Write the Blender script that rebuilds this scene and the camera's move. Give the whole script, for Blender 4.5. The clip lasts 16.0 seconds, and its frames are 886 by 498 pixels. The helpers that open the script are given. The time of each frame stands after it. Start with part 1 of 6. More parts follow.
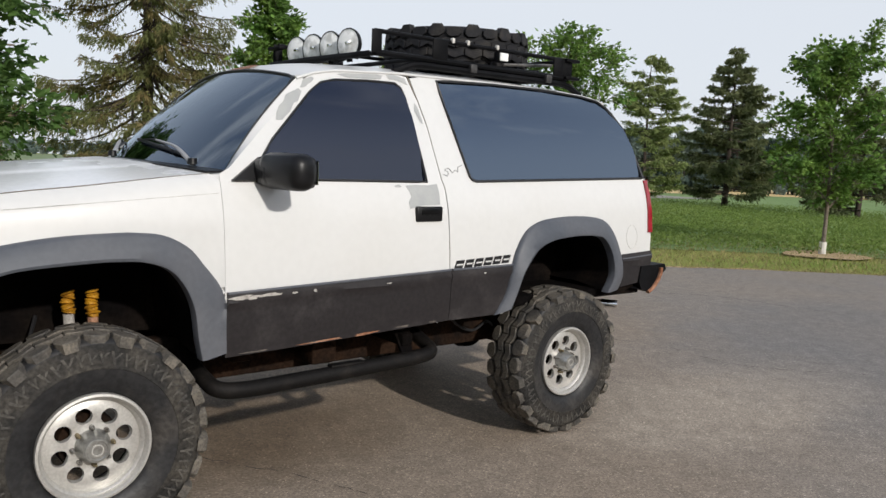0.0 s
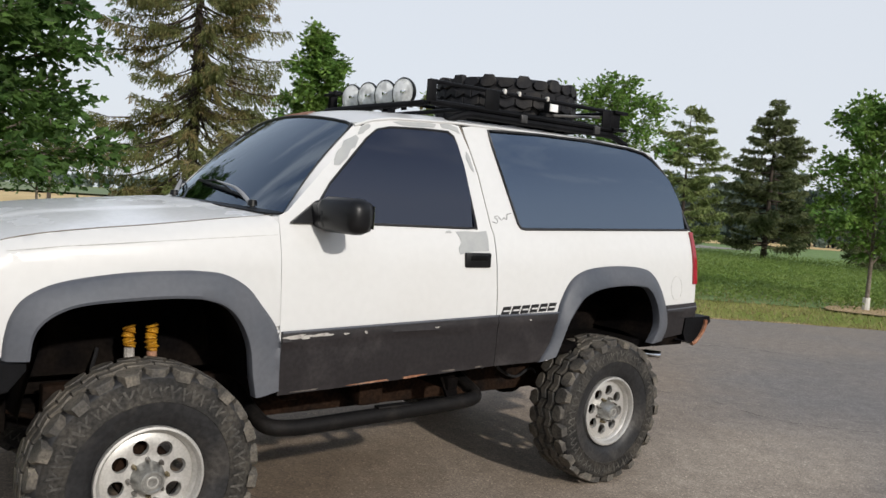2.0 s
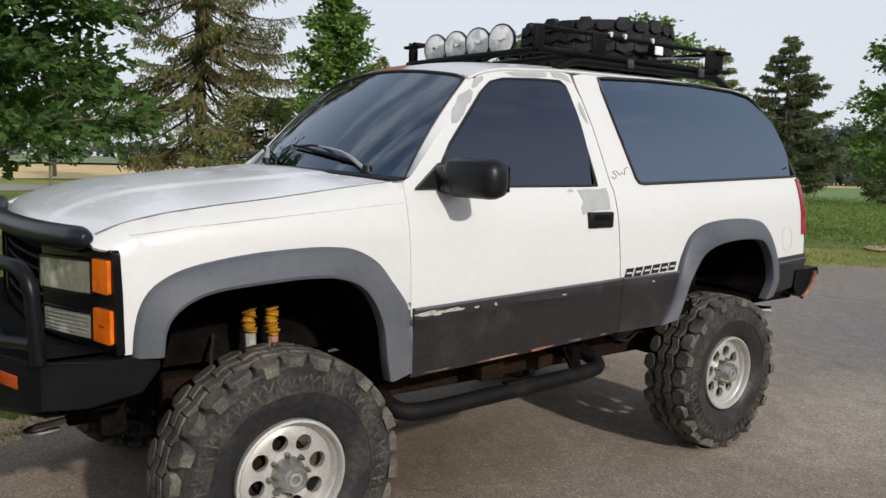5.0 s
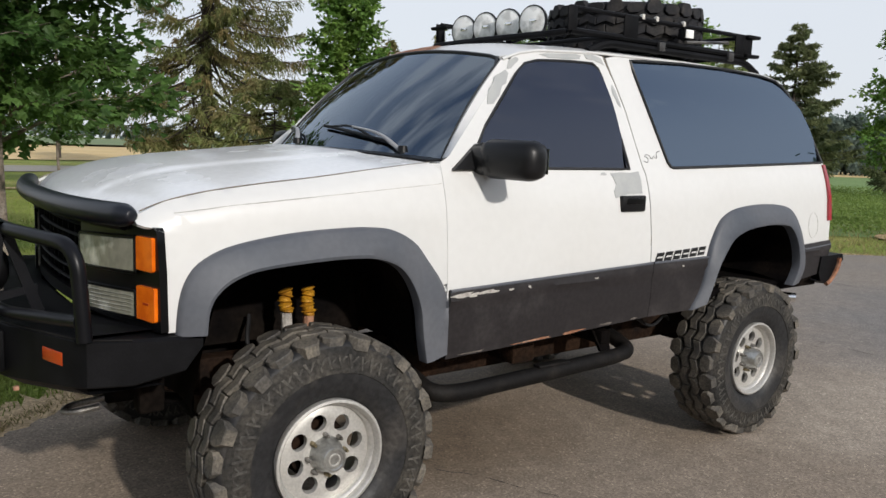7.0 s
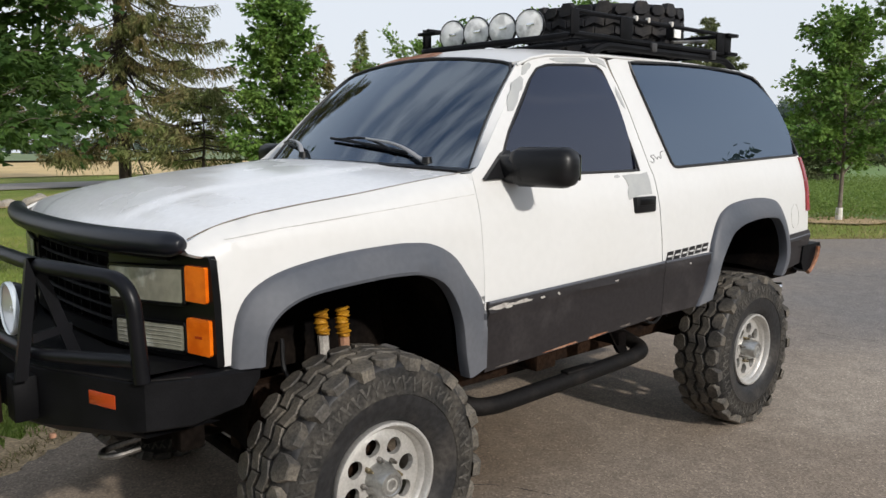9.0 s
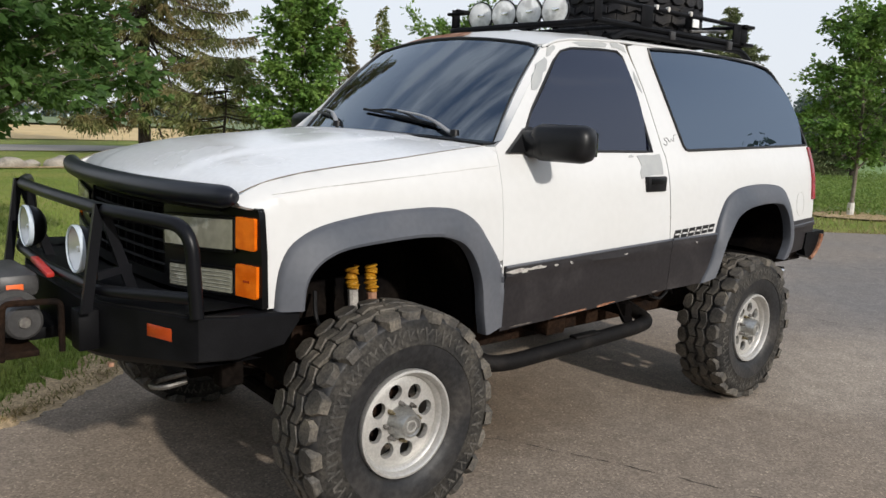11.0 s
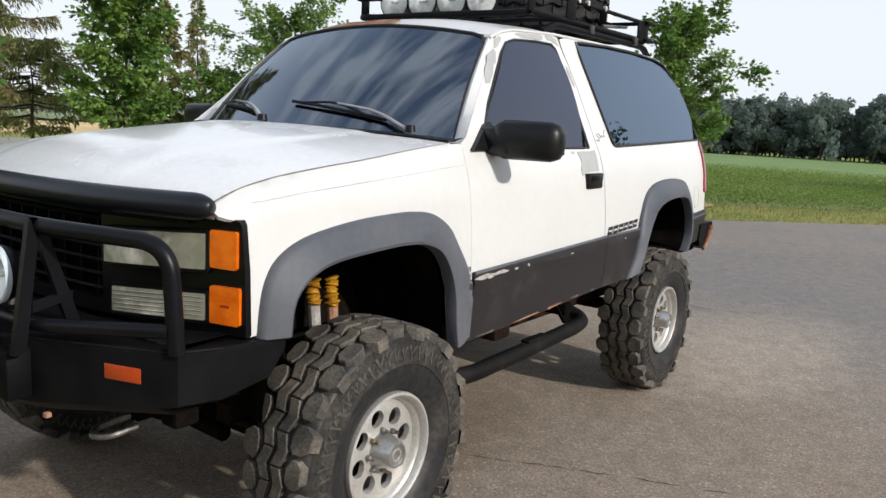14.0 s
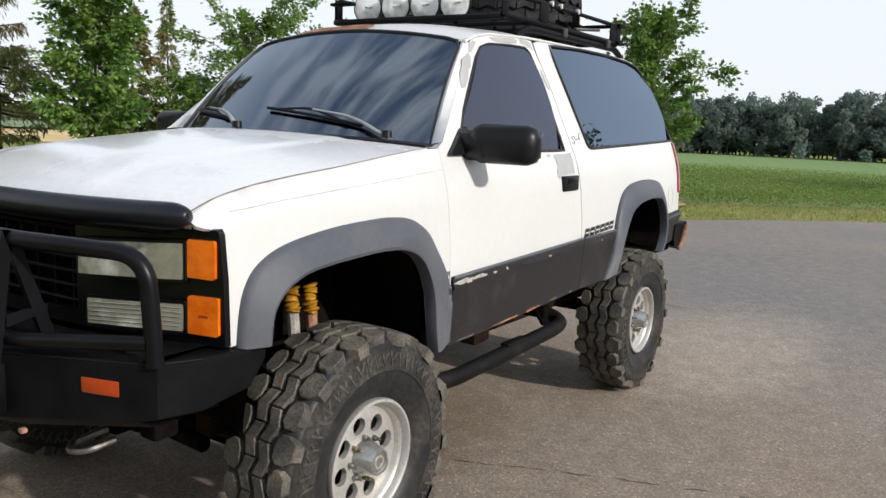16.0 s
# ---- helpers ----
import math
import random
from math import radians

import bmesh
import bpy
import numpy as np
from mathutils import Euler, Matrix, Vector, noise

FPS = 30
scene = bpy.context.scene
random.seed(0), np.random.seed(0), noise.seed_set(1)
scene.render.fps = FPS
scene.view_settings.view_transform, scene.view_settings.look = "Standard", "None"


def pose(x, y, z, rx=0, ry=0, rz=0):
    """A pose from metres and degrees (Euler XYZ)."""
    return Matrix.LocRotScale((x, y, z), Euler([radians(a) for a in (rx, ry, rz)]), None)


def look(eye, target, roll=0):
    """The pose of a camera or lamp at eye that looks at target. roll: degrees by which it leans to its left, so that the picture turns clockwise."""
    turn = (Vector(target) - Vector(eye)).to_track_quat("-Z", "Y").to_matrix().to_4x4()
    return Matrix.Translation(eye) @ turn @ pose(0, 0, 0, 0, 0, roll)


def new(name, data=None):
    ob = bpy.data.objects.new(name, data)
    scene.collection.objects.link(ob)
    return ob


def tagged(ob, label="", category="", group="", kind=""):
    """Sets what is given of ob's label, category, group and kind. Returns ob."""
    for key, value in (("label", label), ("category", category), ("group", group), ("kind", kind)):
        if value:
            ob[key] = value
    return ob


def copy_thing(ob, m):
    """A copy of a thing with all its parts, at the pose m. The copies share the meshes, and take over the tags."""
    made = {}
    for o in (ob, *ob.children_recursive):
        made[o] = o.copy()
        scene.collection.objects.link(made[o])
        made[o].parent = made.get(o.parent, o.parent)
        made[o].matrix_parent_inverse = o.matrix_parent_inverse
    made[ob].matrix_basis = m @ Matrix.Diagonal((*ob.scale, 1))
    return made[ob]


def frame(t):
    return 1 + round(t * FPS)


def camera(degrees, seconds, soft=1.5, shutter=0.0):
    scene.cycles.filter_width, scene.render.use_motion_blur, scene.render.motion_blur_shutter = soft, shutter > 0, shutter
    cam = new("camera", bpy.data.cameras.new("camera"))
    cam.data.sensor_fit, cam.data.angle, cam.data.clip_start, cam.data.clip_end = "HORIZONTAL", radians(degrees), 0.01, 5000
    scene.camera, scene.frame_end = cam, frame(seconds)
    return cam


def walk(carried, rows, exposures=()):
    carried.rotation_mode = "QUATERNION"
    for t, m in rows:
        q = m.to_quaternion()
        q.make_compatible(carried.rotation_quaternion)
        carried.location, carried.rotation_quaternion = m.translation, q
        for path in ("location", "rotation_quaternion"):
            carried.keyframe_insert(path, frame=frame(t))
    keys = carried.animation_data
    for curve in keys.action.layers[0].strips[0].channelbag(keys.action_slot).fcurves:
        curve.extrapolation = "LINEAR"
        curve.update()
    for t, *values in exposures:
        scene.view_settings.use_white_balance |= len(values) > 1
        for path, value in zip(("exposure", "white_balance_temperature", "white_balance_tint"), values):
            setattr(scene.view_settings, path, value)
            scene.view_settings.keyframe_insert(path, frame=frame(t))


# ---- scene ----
cam = camera(57.5, 16.0)
PATH = [
    (0, (-0.931, -4.319, 1.703), (0.328, -2.782, 1.472), 2.6),
    (0.5, (-1.003, -4.322, 1.71), (0.274, -2.793, 1.537), 3.8),
    (1, (-1.021, -4.329, 1.724), (0.238, -2.781, 1.579), 4.2),
    (1.5, (-1.025, -4.327, 1.728), (0.239, -2.783, 1.595), 4.3),
    (2, (-1.04, -4.321, 1.721), (0.155, -2.723, 1.59), 4.1),
    (2.5, (-1.084, -4.294, 1.727), (0.037, -2.65, 1.526), 3.9),
    (3, (-1.152, -4.229, 1.715), (-0.091, -2.55, 1.477), 2.5),
    (3.5, (-1.184, -4.125, 1.71), (-0.193, -2.403, 1.473), 3.1),
    (4, (-1.176, -3.943, 1.696), (-0.173, -2.226, 1.477), 0.4),
    (4.5, (-1.22, -3.794, 1.69), (-0.124, -2.138, 1.45), 1.5),
    (4.7, (-1.263, -3.753, 1.714), (-0.078, -2.161, 1.475), 1.7),
    (6.8, (-1.404, -3.613, 1.703), (-0.231, -2.017, 1.431), 1.2),
    (7, (-1.421, -3.609, 1.691), (-0.239, -2.02, 1.411), 2.2),
    (7.5, (-1.428, -3.519, 1.683), (-0.232, -1.938, 1.422), 3.4),
    (8, (-1.442, -3.329, 1.689), (-0.268, -1.73, 1.44), 0.9),
    (8.5, (-1.578, -3.251, 1.705), (-0.286, -1.745, 1.453), 0.5),
    (8.7, (-1.65, -3.246, 1.721), (-0.322, -1.776, 1.449), -0.2),
    (10.8, (-1.928, -3.455, 1.701), (-0.621, -1.969, 1.416), 2.5),
    (11, (-1.958, -3.428, 1.694), (-0.65, -1.949, 1.37), 2.5),
    (11.5, (-2.02, -3.331, 1.679), (-0.708, -1.868, 1.312), 4.0),
    (12, (-1.999, -3.128, 1.658), (-0.653, -1.694, 1.294), 3.2),
    (12.5, (-2.03, -2.955, 1.662), (-0.679, -1.514, 1.354), 3.1),
    (13, (-2.136, -2.819, 1.686), (-0.596, -1.579, 1.385), 1.6),
    (13.5, (-2.178, -2.792, 1.691), (-0.559, -1.658, 1.391), 3.1),
    (14, (-2.165, -2.768, 1.684), (-0.556, -1.625, 1.358), 3.0),
    (14.5, (-2.169, -2.752, 1.687), (-0.581, -1.585, 1.35), 2.4),
    (15, (-2.17, -2.74, 1.686), (-0.569, -1.591, 1.345), 2.3),
    (15.5, (-2.17, -2.756, 1.694), (-0.542, -1.64, 1.371), 2.1),
    (16, (-2.169, -2.755, 1.691), (-0.525, -1.661, 1.375), 2.3),
]
walk(cam, [(t, look(eye, target, roll)) for t, eye, target, roll in PATH], [(0, 0.05), (3.5, 0.0), (8, 0.08), (11, 0.14), (12.5, 0.18), (13.5, 0.26), (14.5, 0.32), (16, 0.32)])

# ---- light ----
SUN_DIR = Vector((-0.03, -0.92, 0.436)).normalized()
sun = new("sun", bpy.data.lights.new("sun", "SUN"))
sun.data.energy, sun.data.angle, sun.data.color = 3.1, radians(1.6), (1.0, 0.955, 0.895)
sun.matrix_world = look(SUN_DIR * 50, (0, 0, 0))

world = bpy.data.worlds.new("sky")
scene.world = world
world.use_nodes = True
wn, wl = world.node_tree.nodes, world.node_tree.links
wn.clear()
sky = wn.new("ShaderNodeTexSky")
sky.sky_type, sky.sun_disc = "NISHITA", False
sky.sun_elevation, sky.sun_rotation = math.asin(SUN_DIR.z), math.atan2(SUN_DIR.x, SUN_DIR.y)
sky.air_density, sky.dust_density, sky.ozone_density = 1.0, 2.0, 1.6
coord = wn.new("ShaderNodeTexCoord")
stretch = wn.new("ShaderNodeMapping")
stretch.inputs["Scale"].default_value = (0.8, 3.4, 2.2)
stretch.inputs["Rotation"].default_value = (0.1, 0.15, 0.6)
clouds = wn.new("ShaderNodeTexNoise")
clouds.inputs["Scale"].default_value, clouds.inputs["Detail"].default_value = 2.6, 7.0
clouds.inputs["Roughness"].default_value = 0.55
veil = wn.new("ShaderNodeMapRange")
veil.inputs["From Min"].default_value, veil.inputs["From Max"].default_value = 0.44, 0.62
veil.inputs["To Min"].default_value, veil.inputs["To Max"].default_value = 0.10, 0.80
haze = wn.new("ShaderNodeMix")
haze.data_type = "RGBA"
haze.inputs["B"].default_value = (4.75, 5.0, 5.4, 1)
back = wn.new("ShaderNodeBackground")
back.inputs["Strength"].default_value = 0.156
wout = wn.new("ShaderNodeOutputWorld")
wl.new(coord.outputs["Generated"], stretch.inputs["Vector"])
wl.new(stretch.outputs["Vector"], clouds.inputs["Vector"])
wl.new(clouds.outputs["Fac"], veil.inputs["Value"])
# the haze is thick along the horizon and thins out overhead, where streaks of cloud remain
height = wn.new("ShaderNodeSeparateXYZ")
low = wn.new("ShaderNodeMapRange")
low.interpolation_type = "SMOOTHSTEP"
low.inputs["From Min"].default_value, low.inputs["From Max"].default_value = 0.24, 0.96
low.inputs["To Min"].default_value, low.inputs["To Max"].default_value = 0.92, 0.0
both = wn.new("ShaderNodeMath")
both.operation = "MAXIMUM"
wl.new(coord.outputs["Generated"], height.inputs[0])
wl.new(height.outputs["Z"], low.inputs["Value"])
wl.new(veil.outputs["Result"], both.inputs[0])
wl.new(low.outputs["Result"], both.inputs[1])
wl.new(both.outputs[0], haze.inputs["Factor"])
wl.new(sky.outputs["Color"], haze.inputs["A"])
wl.new(haze.outputs["Result"], back.inputs["Color"])
wl.new(back.outputs["Background"], wout.inputs["Surface"])


# ---- materials ----
def material(name, color, rough=0.5, metal=0.0, second=None, scale=3.0, mix=(0.4, 0.7), grain=0.0, grain_scale=60.0,
             bump=0.0, bump_scale=80.0, coat=0.0, spec=0.5, per_object=0.0, per_island=0.0, rough_vary=0.0, back_light=0.0):
    """A principled surface with a second colour in large patches, fine grain, relief and random shifts piece by piece."""
    m = bpy.data.materials.new(name)
    m.use_nodes = True
    n, l = m.node_tree.nodes, m.node_tree.links
    p = n["Principled BSDF"]
    p.inputs["Roughness"].default_value, p.inputs["Metallic"].default_value = rough, metal
    p.inputs["Specular IOR Level"].default_value = spec
    p.inputs["Coat Weight"].default_value, p.inputs["Coat Roughness"].default_value = coat, 0.06
    tc = n.new("ShaderNodeTexCoord")
    rgb = n.new("ShaderNodeRGB")
    rgb.outputs[0].default_value = (*color, 1)
    out = rgb.outputs[0]
    if second:
        big = n.new("ShaderNodeTexNoise")
        big.inputs["Scale"].default_value, big.inputs["Detail"].default_value = scale, 5
        r = n.new("ShaderNodeMapRange")
        r.inputs["From Min"].default_value, r.inputs["From Max"].default_value = mix
        k = n.new("ShaderNodeMix")
        k.data_type = "RGBA"
        k.inputs["B"].default_value = (*second, 1)
        l.new(tc.outputs["Object"], big.inputs["Vector"])
        l.new(big.outputs["Fac"], r.inputs["Value"])
        l.new(r.outputs["Result"], k.inputs["Factor"])
        l.new(out, k.inputs["A"])
        out = k.outputs["Result"]
        if rough_vary:
            rr = n.new("ShaderNodeMapRange")
            rr.inputs["To Min"].default_value, rr.inputs["To Max"].default_value = rough, min(1, rough + rough_vary)
            l.new(r.outputs["Result"], rr.inputs["Value"])
            l.new(rr.outputs["Result"], p.inputs["Roughness"])
    value = None
    if grain:
        fine = n.new("ShaderNodeTexNoise")
        fine.inputs["Scale"].default_value, fine.inputs["Detail"].default_value = grain_scale, 4
        g = n.new("ShaderNodeMapRange")
        g.inputs["From Min"].default_value, g.inputs["From Max"].default_value = 0.36, 0.64
        g.inputs["To Min"].default_value, g.inputs["To Max"].default_value = 1 - grain, 1 + grain
        l.new(tc.outputs["Object"], fine.inputs["Vector"])
        l.new(fine.outputs["Fac"], g.inputs["Value"])
        value = g.outputs["Result"]
    for amount, node, socket in ((per_object, "ShaderNodeObjectInfo", "Random"), (per_island, "ShaderNodeNewGeometry", "Random Per Island")):
        if amount:
            s = n.new(node)
            g = n.new("ShaderNodeMapRange")
            g.inputs["To Min"].default_value, g.inputs["To Max"].default_value = 1 - amount, 1 + amount
            l.new(s.outputs[socket], g.inputs["Value"])
            if value:
                t = n.new("ShaderNodeMath")
                t.operation = "MULTIPLY"
                l.new(value, t.inputs[0])
                l.new(g.outputs["Result"], t.inputs[1])
                value = t.outputs[0]
            else:
                value = g.outputs["Result"]
    if value:
        v = n.new("ShaderNodeVectorMath")
        v.operation = "SCALE"
        l.new(out, v.inputs[0])
        l.new(value, v.inputs["Scale"])
        out = v.outputs[0]
    l.new(out, p.inputs["Base Color"])
    if bump:
        rel = n.new("ShaderNodeTexNoise")
        rel.inputs["Scale"].default_value, rel.inputs["Detail"].default_value = bump_scale, 4
        b = n.new("ShaderNodeBump")
        b.inputs["Strength"].default_value, b.inputs["Distance"].default_value = bump, 0.01
        l.new(tc.outputs["Object"], rel.inputs["Vector"])
        l.new(rel.outputs["Fac"], b.inputs["Height"])
        l.new(b.outputs["Normal"], p.inputs["Normal"])
    if back_light:
        tr = n.new("ShaderNodeBsdfTranslucent")
        ms = n.new("ShaderNodeMixShader")
        ms.inputs[0].default_value = back_light
        l.new(out, tr.inputs["Color"])
        l.new(p.outputs[0], ms.inputs[1])
        l.new(tr.outputs[0], ms.inputs[2])
        l.new(ms.outputs[0], n["Material Output"].inputs["Surface"])
    return m


def glass(name, tint, ior=1.5, rough=0.0, gloss_tint=(1, 1, 1)):
    """Tinted pane: the tint passes light, the gloss follows the angle."""
    m = bpy.data.materials.new(name)
    m.use_nodes = True
    n, l = m.node_tree.nodes, m.node_tree.links
    n.remove(n["Principled BSDF"])
    clear, gloss = n.new("ShaderNodeBsdfTransparent"), n.new("ShaderNodeBsdfGlossy")
    clear.inputs["Color"].default_value = (*tint, 1)
    gloss.inputs["Roughness"].default_value = rough
    gloss.inputs["Color"].default_value = (*gloss_tint, 1)
    fr, mixer = n.new("ShaderNodeFresnel"), n.new("ShaderNodeMixShader")
    fr.inputs["IOR"].default_value = ior
    l.new(fr.outputs[0], mixer.inputs[0])
    l.new(clear.outputs[0], mixer.inputs[1])
    l.new(gloss.outputs[0], mixer.inputs[2])
    l.new(mixer.outputs[0], n["Material Output"].inputs["Surface"])
    return m


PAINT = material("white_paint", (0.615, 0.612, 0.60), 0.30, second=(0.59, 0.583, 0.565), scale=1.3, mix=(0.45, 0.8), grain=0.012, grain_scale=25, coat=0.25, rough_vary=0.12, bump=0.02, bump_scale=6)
# same white as the body, brightened for skylight on top; patches are wear
HOOD = material("skylit_worn_hood", (0.7362, 0.7391, 0.7362), 0.22, second=(0.6270, 0.6346, 0.6318), scale=1.7, mix=(0.50, 0.58), grain=0.03, grain_scale=40, coat=0.35, rough_vary=0.25, bump=0.02, bump_scale=5)
PRIMER = material("grey_primer", (0.335, 0.345, 0.345), 0.75, second=(0.39, 0.395, 0.385), scale=9, grain=0.02, grain_scale=60)
FLARE = material("faded_flare_plastic", (0.066, 0.073, 0.088), 0.5, second=(0.105, 0.108, 0.120), scale=2.2, mix=(0.35, 0.7), grain=0.05, grain_scale=40, rough_vary=0.15, spec=0.35)
CLADDING = material("dark_cladding", (0.0190, 0.0166, 0.0175), 0.46, second=(0.0419, 0.0368, 0.0364), scale=4.5, mix=(0.48, 0.80), grain=0.18, grain_scale=45, rough_vary=0.3, spec=0.3)
WORN = material("scraped_dark_plastic", (0.085, 0.072, 0.062), 0.8, second=(0.16, 0.135, 0.115), scale=22, mix=(0.45, 0.7), grain=0.2, grain_scale=120)
CHIPPED = material("chipped_paint", (0.40, 0.375, 0.34), 0.8, second=(0.24, 0.22, 0.20), scale=25, grain=0.2, grain_scale=120)
BLACK = material("black_coated_steel", (0.003, 0.0031, 0.0037), 0.55, second=(0.0065, 0.0065, 0.0075), scale=8, grain=0.2, grain_scale=160, bump=0.08, bump_scale=350, spec=0.10)
BAR = material("bull_bar_steel", (0.0035, 0.0038, 0.005), 0.36, second=(0.006, 0.006, 0.008), scale=6, grain=0.15, grain_scale=150, spec=0.2)
PLASTIC = material("black_plastic", (0.005, 0.005, 0.0055), 0.38, second=(0.009, 0.009, 0.010), scale=5, grain=0.1, grain_scale=200, spec=0.28)
DEFLECT = material("smoked_acrylic", (0.005, 0.006, 0.010), 0.36, second=(0.008, 0.009, 0.013), scale=3, spec=0.4)
GRILLE = material("grille_plastic", (0.003, 0.003, 0.0035), 0.28, second=(0.005, 0.005, 0.005), scale=5, spec=0.22)
GRILLE_BAR = material("dull_grille_bar", (0.004, 0.004, 0.0045), 0.6, second=(0.007, 0.007, 0.007), scale=5, spec=0.10)
RUBBER = material("dusty_shoulder_rubber", (0.0180, 0.0172, 0.0161), 0.75, second=(0.0668, 0.0590, 0.0485), scale=6, mix=(0.42, 0.74), grain=0.4, grain_scale=55, bump=0.6, bump_scale=60, spec=0.25)
RIB = material("dusty_flank_rib", (0.050, 0.047, 0.043), 0.7, second=(0.100, 0.091, 0.078), scale=7, mix=(0.42, 0.72), grain=0.35, grain_scale=60, bump=0.4, bump_scale=80, spec=0.25)
SIDEWALL = material("tyre_sidewall", (0.0165, 0.0165, 0.0175), 0.5, second=(0.055, 0.049, 0.043), scale=5, mix=(0.46, 0.80), grain=0.3, grain_scale=45, bump=0.2, bump_scale=50, spec=0.32)
TREAD = material("tread_rubber", (0.0554, 0.0510, 0.0454), 0.65, second=(0.1620, 0.1409, 0.1114), scale=9, mix=(0.40, 0.76), grain=0.3, grain_scale=110, bump=0.3, bump_scale=120, per_island=0.18, spec=0.35)
SPARE = material("clean_spare_rubber", (0.014, 0.014, 0.016), 0.7, second=(0.045, 0.040, 0.035), scale=9, mix=(0.45, 0.8), grain=0.25, grain_scale=110, bump=0.2, bump_scale=140, per_island=0.2, spec=0.2)
ALLOY = material("brushed_alloy", (0.56, 0.545, 0.515), 0.42, 0.6, second=(0.44, 0.425, 0.40), scale=6, grain=0.08, grain_scale=90, rough_vary=0.15)
HUBCAP = material("hub_steel", (0.42, 0.42, 0.40), 0.30, 0.8, second=(0.28, 0.275, 0.26), scale=14, grain=0.12, grain_scale=80)
BRASS = material("brass_nut", (0.20, 0.165, 0.10), 0.5, 0.75, grain=0.2, grain_scale=90)
CHROME = material("bright_reflector", (0.78, 0.78, 0.78), 0.12, 1.0)
RUST = material("rusty_frame", (0.0221, 0.0123, 0.0076), 0.85, second=(0.0076, 0.0059, 0.0051), scale=6, mix=(0.4, 0.65), grain=0.3, grain_scale=60, bump=0.3, bump_scale=70, spec=0.06)
RUST_RED = material("surface_rust", (0.22, 0.085, 0.040), 0.85, second=(0.34, 0.19, 0.12), scale=14, mix=(0.4, 0.65), grain=0.25, grain_scale=60)
# near black: the deep shade under the body is put into this colour
UNDER = material("shade_dark_underbody", (0.0035, 0.003, 0.003), 0.95, second=(0.010, 0.0075, 0.006), scale=5, mix=(0.45, 0.7), grain=0.3, grain_scale=50, spec=0.04)
SHOCK = material("yellow_boot", (0.44, 0.215, 0.012), 0.6, second=(0.27, 0.12, 0.010), scale=18, mix=(0.4, 0.62), grain=0.2, grain_scale=80, spec=0.3)
STEEL = material("dull_steel", (0.22, 0.21, 0.195), 0.5, 0.7, second=(0.10, 0.088, 0.075), scale=12, grain=0.2, grain_scale=90)
WINCH = material("winch_housing", (0.045, 0.044, 0.044), 0.45, 0.2, second=(0.080, 0.078, 0.076), scale=9, grain=0.12, grain_scale=90, spec=0.35)
ROPE = material("blue_white_rope", (0.42, 0.55, 0.68), 0.8, second=(0.62, 0.68, 0.73), scale=30, mix=(0.4, 0.6), bump=0.3, bump_scale=120)
RED = material("red_plastic", (0.45, 0.025, 0.02), 0.4, second=(0.36, 0.03, 0.02), scale=12)
ORANGE = material("orange_sticker", (0.75, 0.13, 0.02), 0.5, second=(0.65, 0.11, 0.02), scale=20)
AMBER = material("amber_lens", (0.80, 0.165, 0.006), 0.16, second=(0.66, 0.115, 0.004), scale=14, mix=(0.4, 0.6), coat=0.6, bump=0.15, bump_scale=70)
AMBER_DARK = material("dull_amber_lens", (0.42, 0.052, 0.007), 0.25, second=(0.33, 0.036, 0.005), scale=16, bump=0.15, bump_scale=120)
TAIL = material("red_lens", (0.30, 0.010, 0.018), 0.18, second=(0.22, 0.008, 0.012), scale=12, coat=0.5)
# the bright patches paint bulb and reflector glints onto the lens
HEADLIGHT = material("cloudy_glint_lens", (0.29, 0.28, 0.215), 0.16, second=(0.72, 0.70, 0.60), scale=7, mix=(0.52, 0.68), grain=0.10, grain_scale=30, spec=0.5, bump=0.25, bump_scale=22)
LENS = material("lamp_lens", (0.88, 0.88, 0.86), 0.10, second=(0.55, 0.55, 0.53), scale=13, mix=(0.48, 0.62), coat=0.8, bump=0.25, bump_scale=45)
LENS_RIM = material("pale_lens_rim", (0.60, 0.66, 0.71), 0.25, second=(0.50, 0.56, 0.62), scale=9)
RUBBER_TRIM = material("window_rubber", (0.010, 0.010, 0.011), 0.5, grain=0.1, grain_scale=60)
DECAL = material("black_decal", (0.012, 0.012, 0.013), 0.4, grain=0.1, grain_scale=80)
# worn black arms lifted to grey, with the sun's sheen in the colour
WIPER = material("sheened_wiper_black", (0.24, 0.24, 0.245), 0.4, second=(0.34, 0.34, 0.34), scale=9, spec=0.5)
STEP = material("scuffed_step_tube", (0.0056, 0.0050, 0.0048), 0.65, second=(0.0195, 0.0166, 0.0143), scale=7, mix=(0.48, 0.78), grain=0.25, grain_scale=60, spec=0.15, bump=0.15, bump_scale=90)
REFLECTOR = material("lamp_bowl", (0.86, 0.86, 0.85), 0.28, 0.45, second=(0.66, 0.66, 0.65), scale=9, bump=0.1, bump_scale=40)
CABIN = material("grey_cabin_trim", (0.045, 0.046, 0.050), 0.8, second=(0.06, 0.06, 0.065), scale=6, grain=0.1, grain_scale=60)
SEATCLOTH = material("grey_seat_cloth", (0.10, 0.105, 0.12), 0.9, second=(0.13, 0.135, 0.15), scale=9, grain=0.15, grain_scale=120)
FAINT = material("faint_gap_and_crease", (0.50, 0.49, 0.47), 0.9, grain=0.2, grain_scale=40)
SEAM = material("panel_gap", (0.19, 0.165, 0.135), 0.9, grain=0.2, grain_scale=40)
# the gloss is tinted blue so these panes mirror a bluer sky
TINT = glass("tinted_door_glass", (0.09, 0.085, 0.11), 1.95, 0.0, (0.74, 0.80, 1.0))
REAR_TINT = glass("tinted_quarter_glass", (0.08, 0.09, 0.11), 2.9, 0.0, (0.64, 0.79, 1.0))
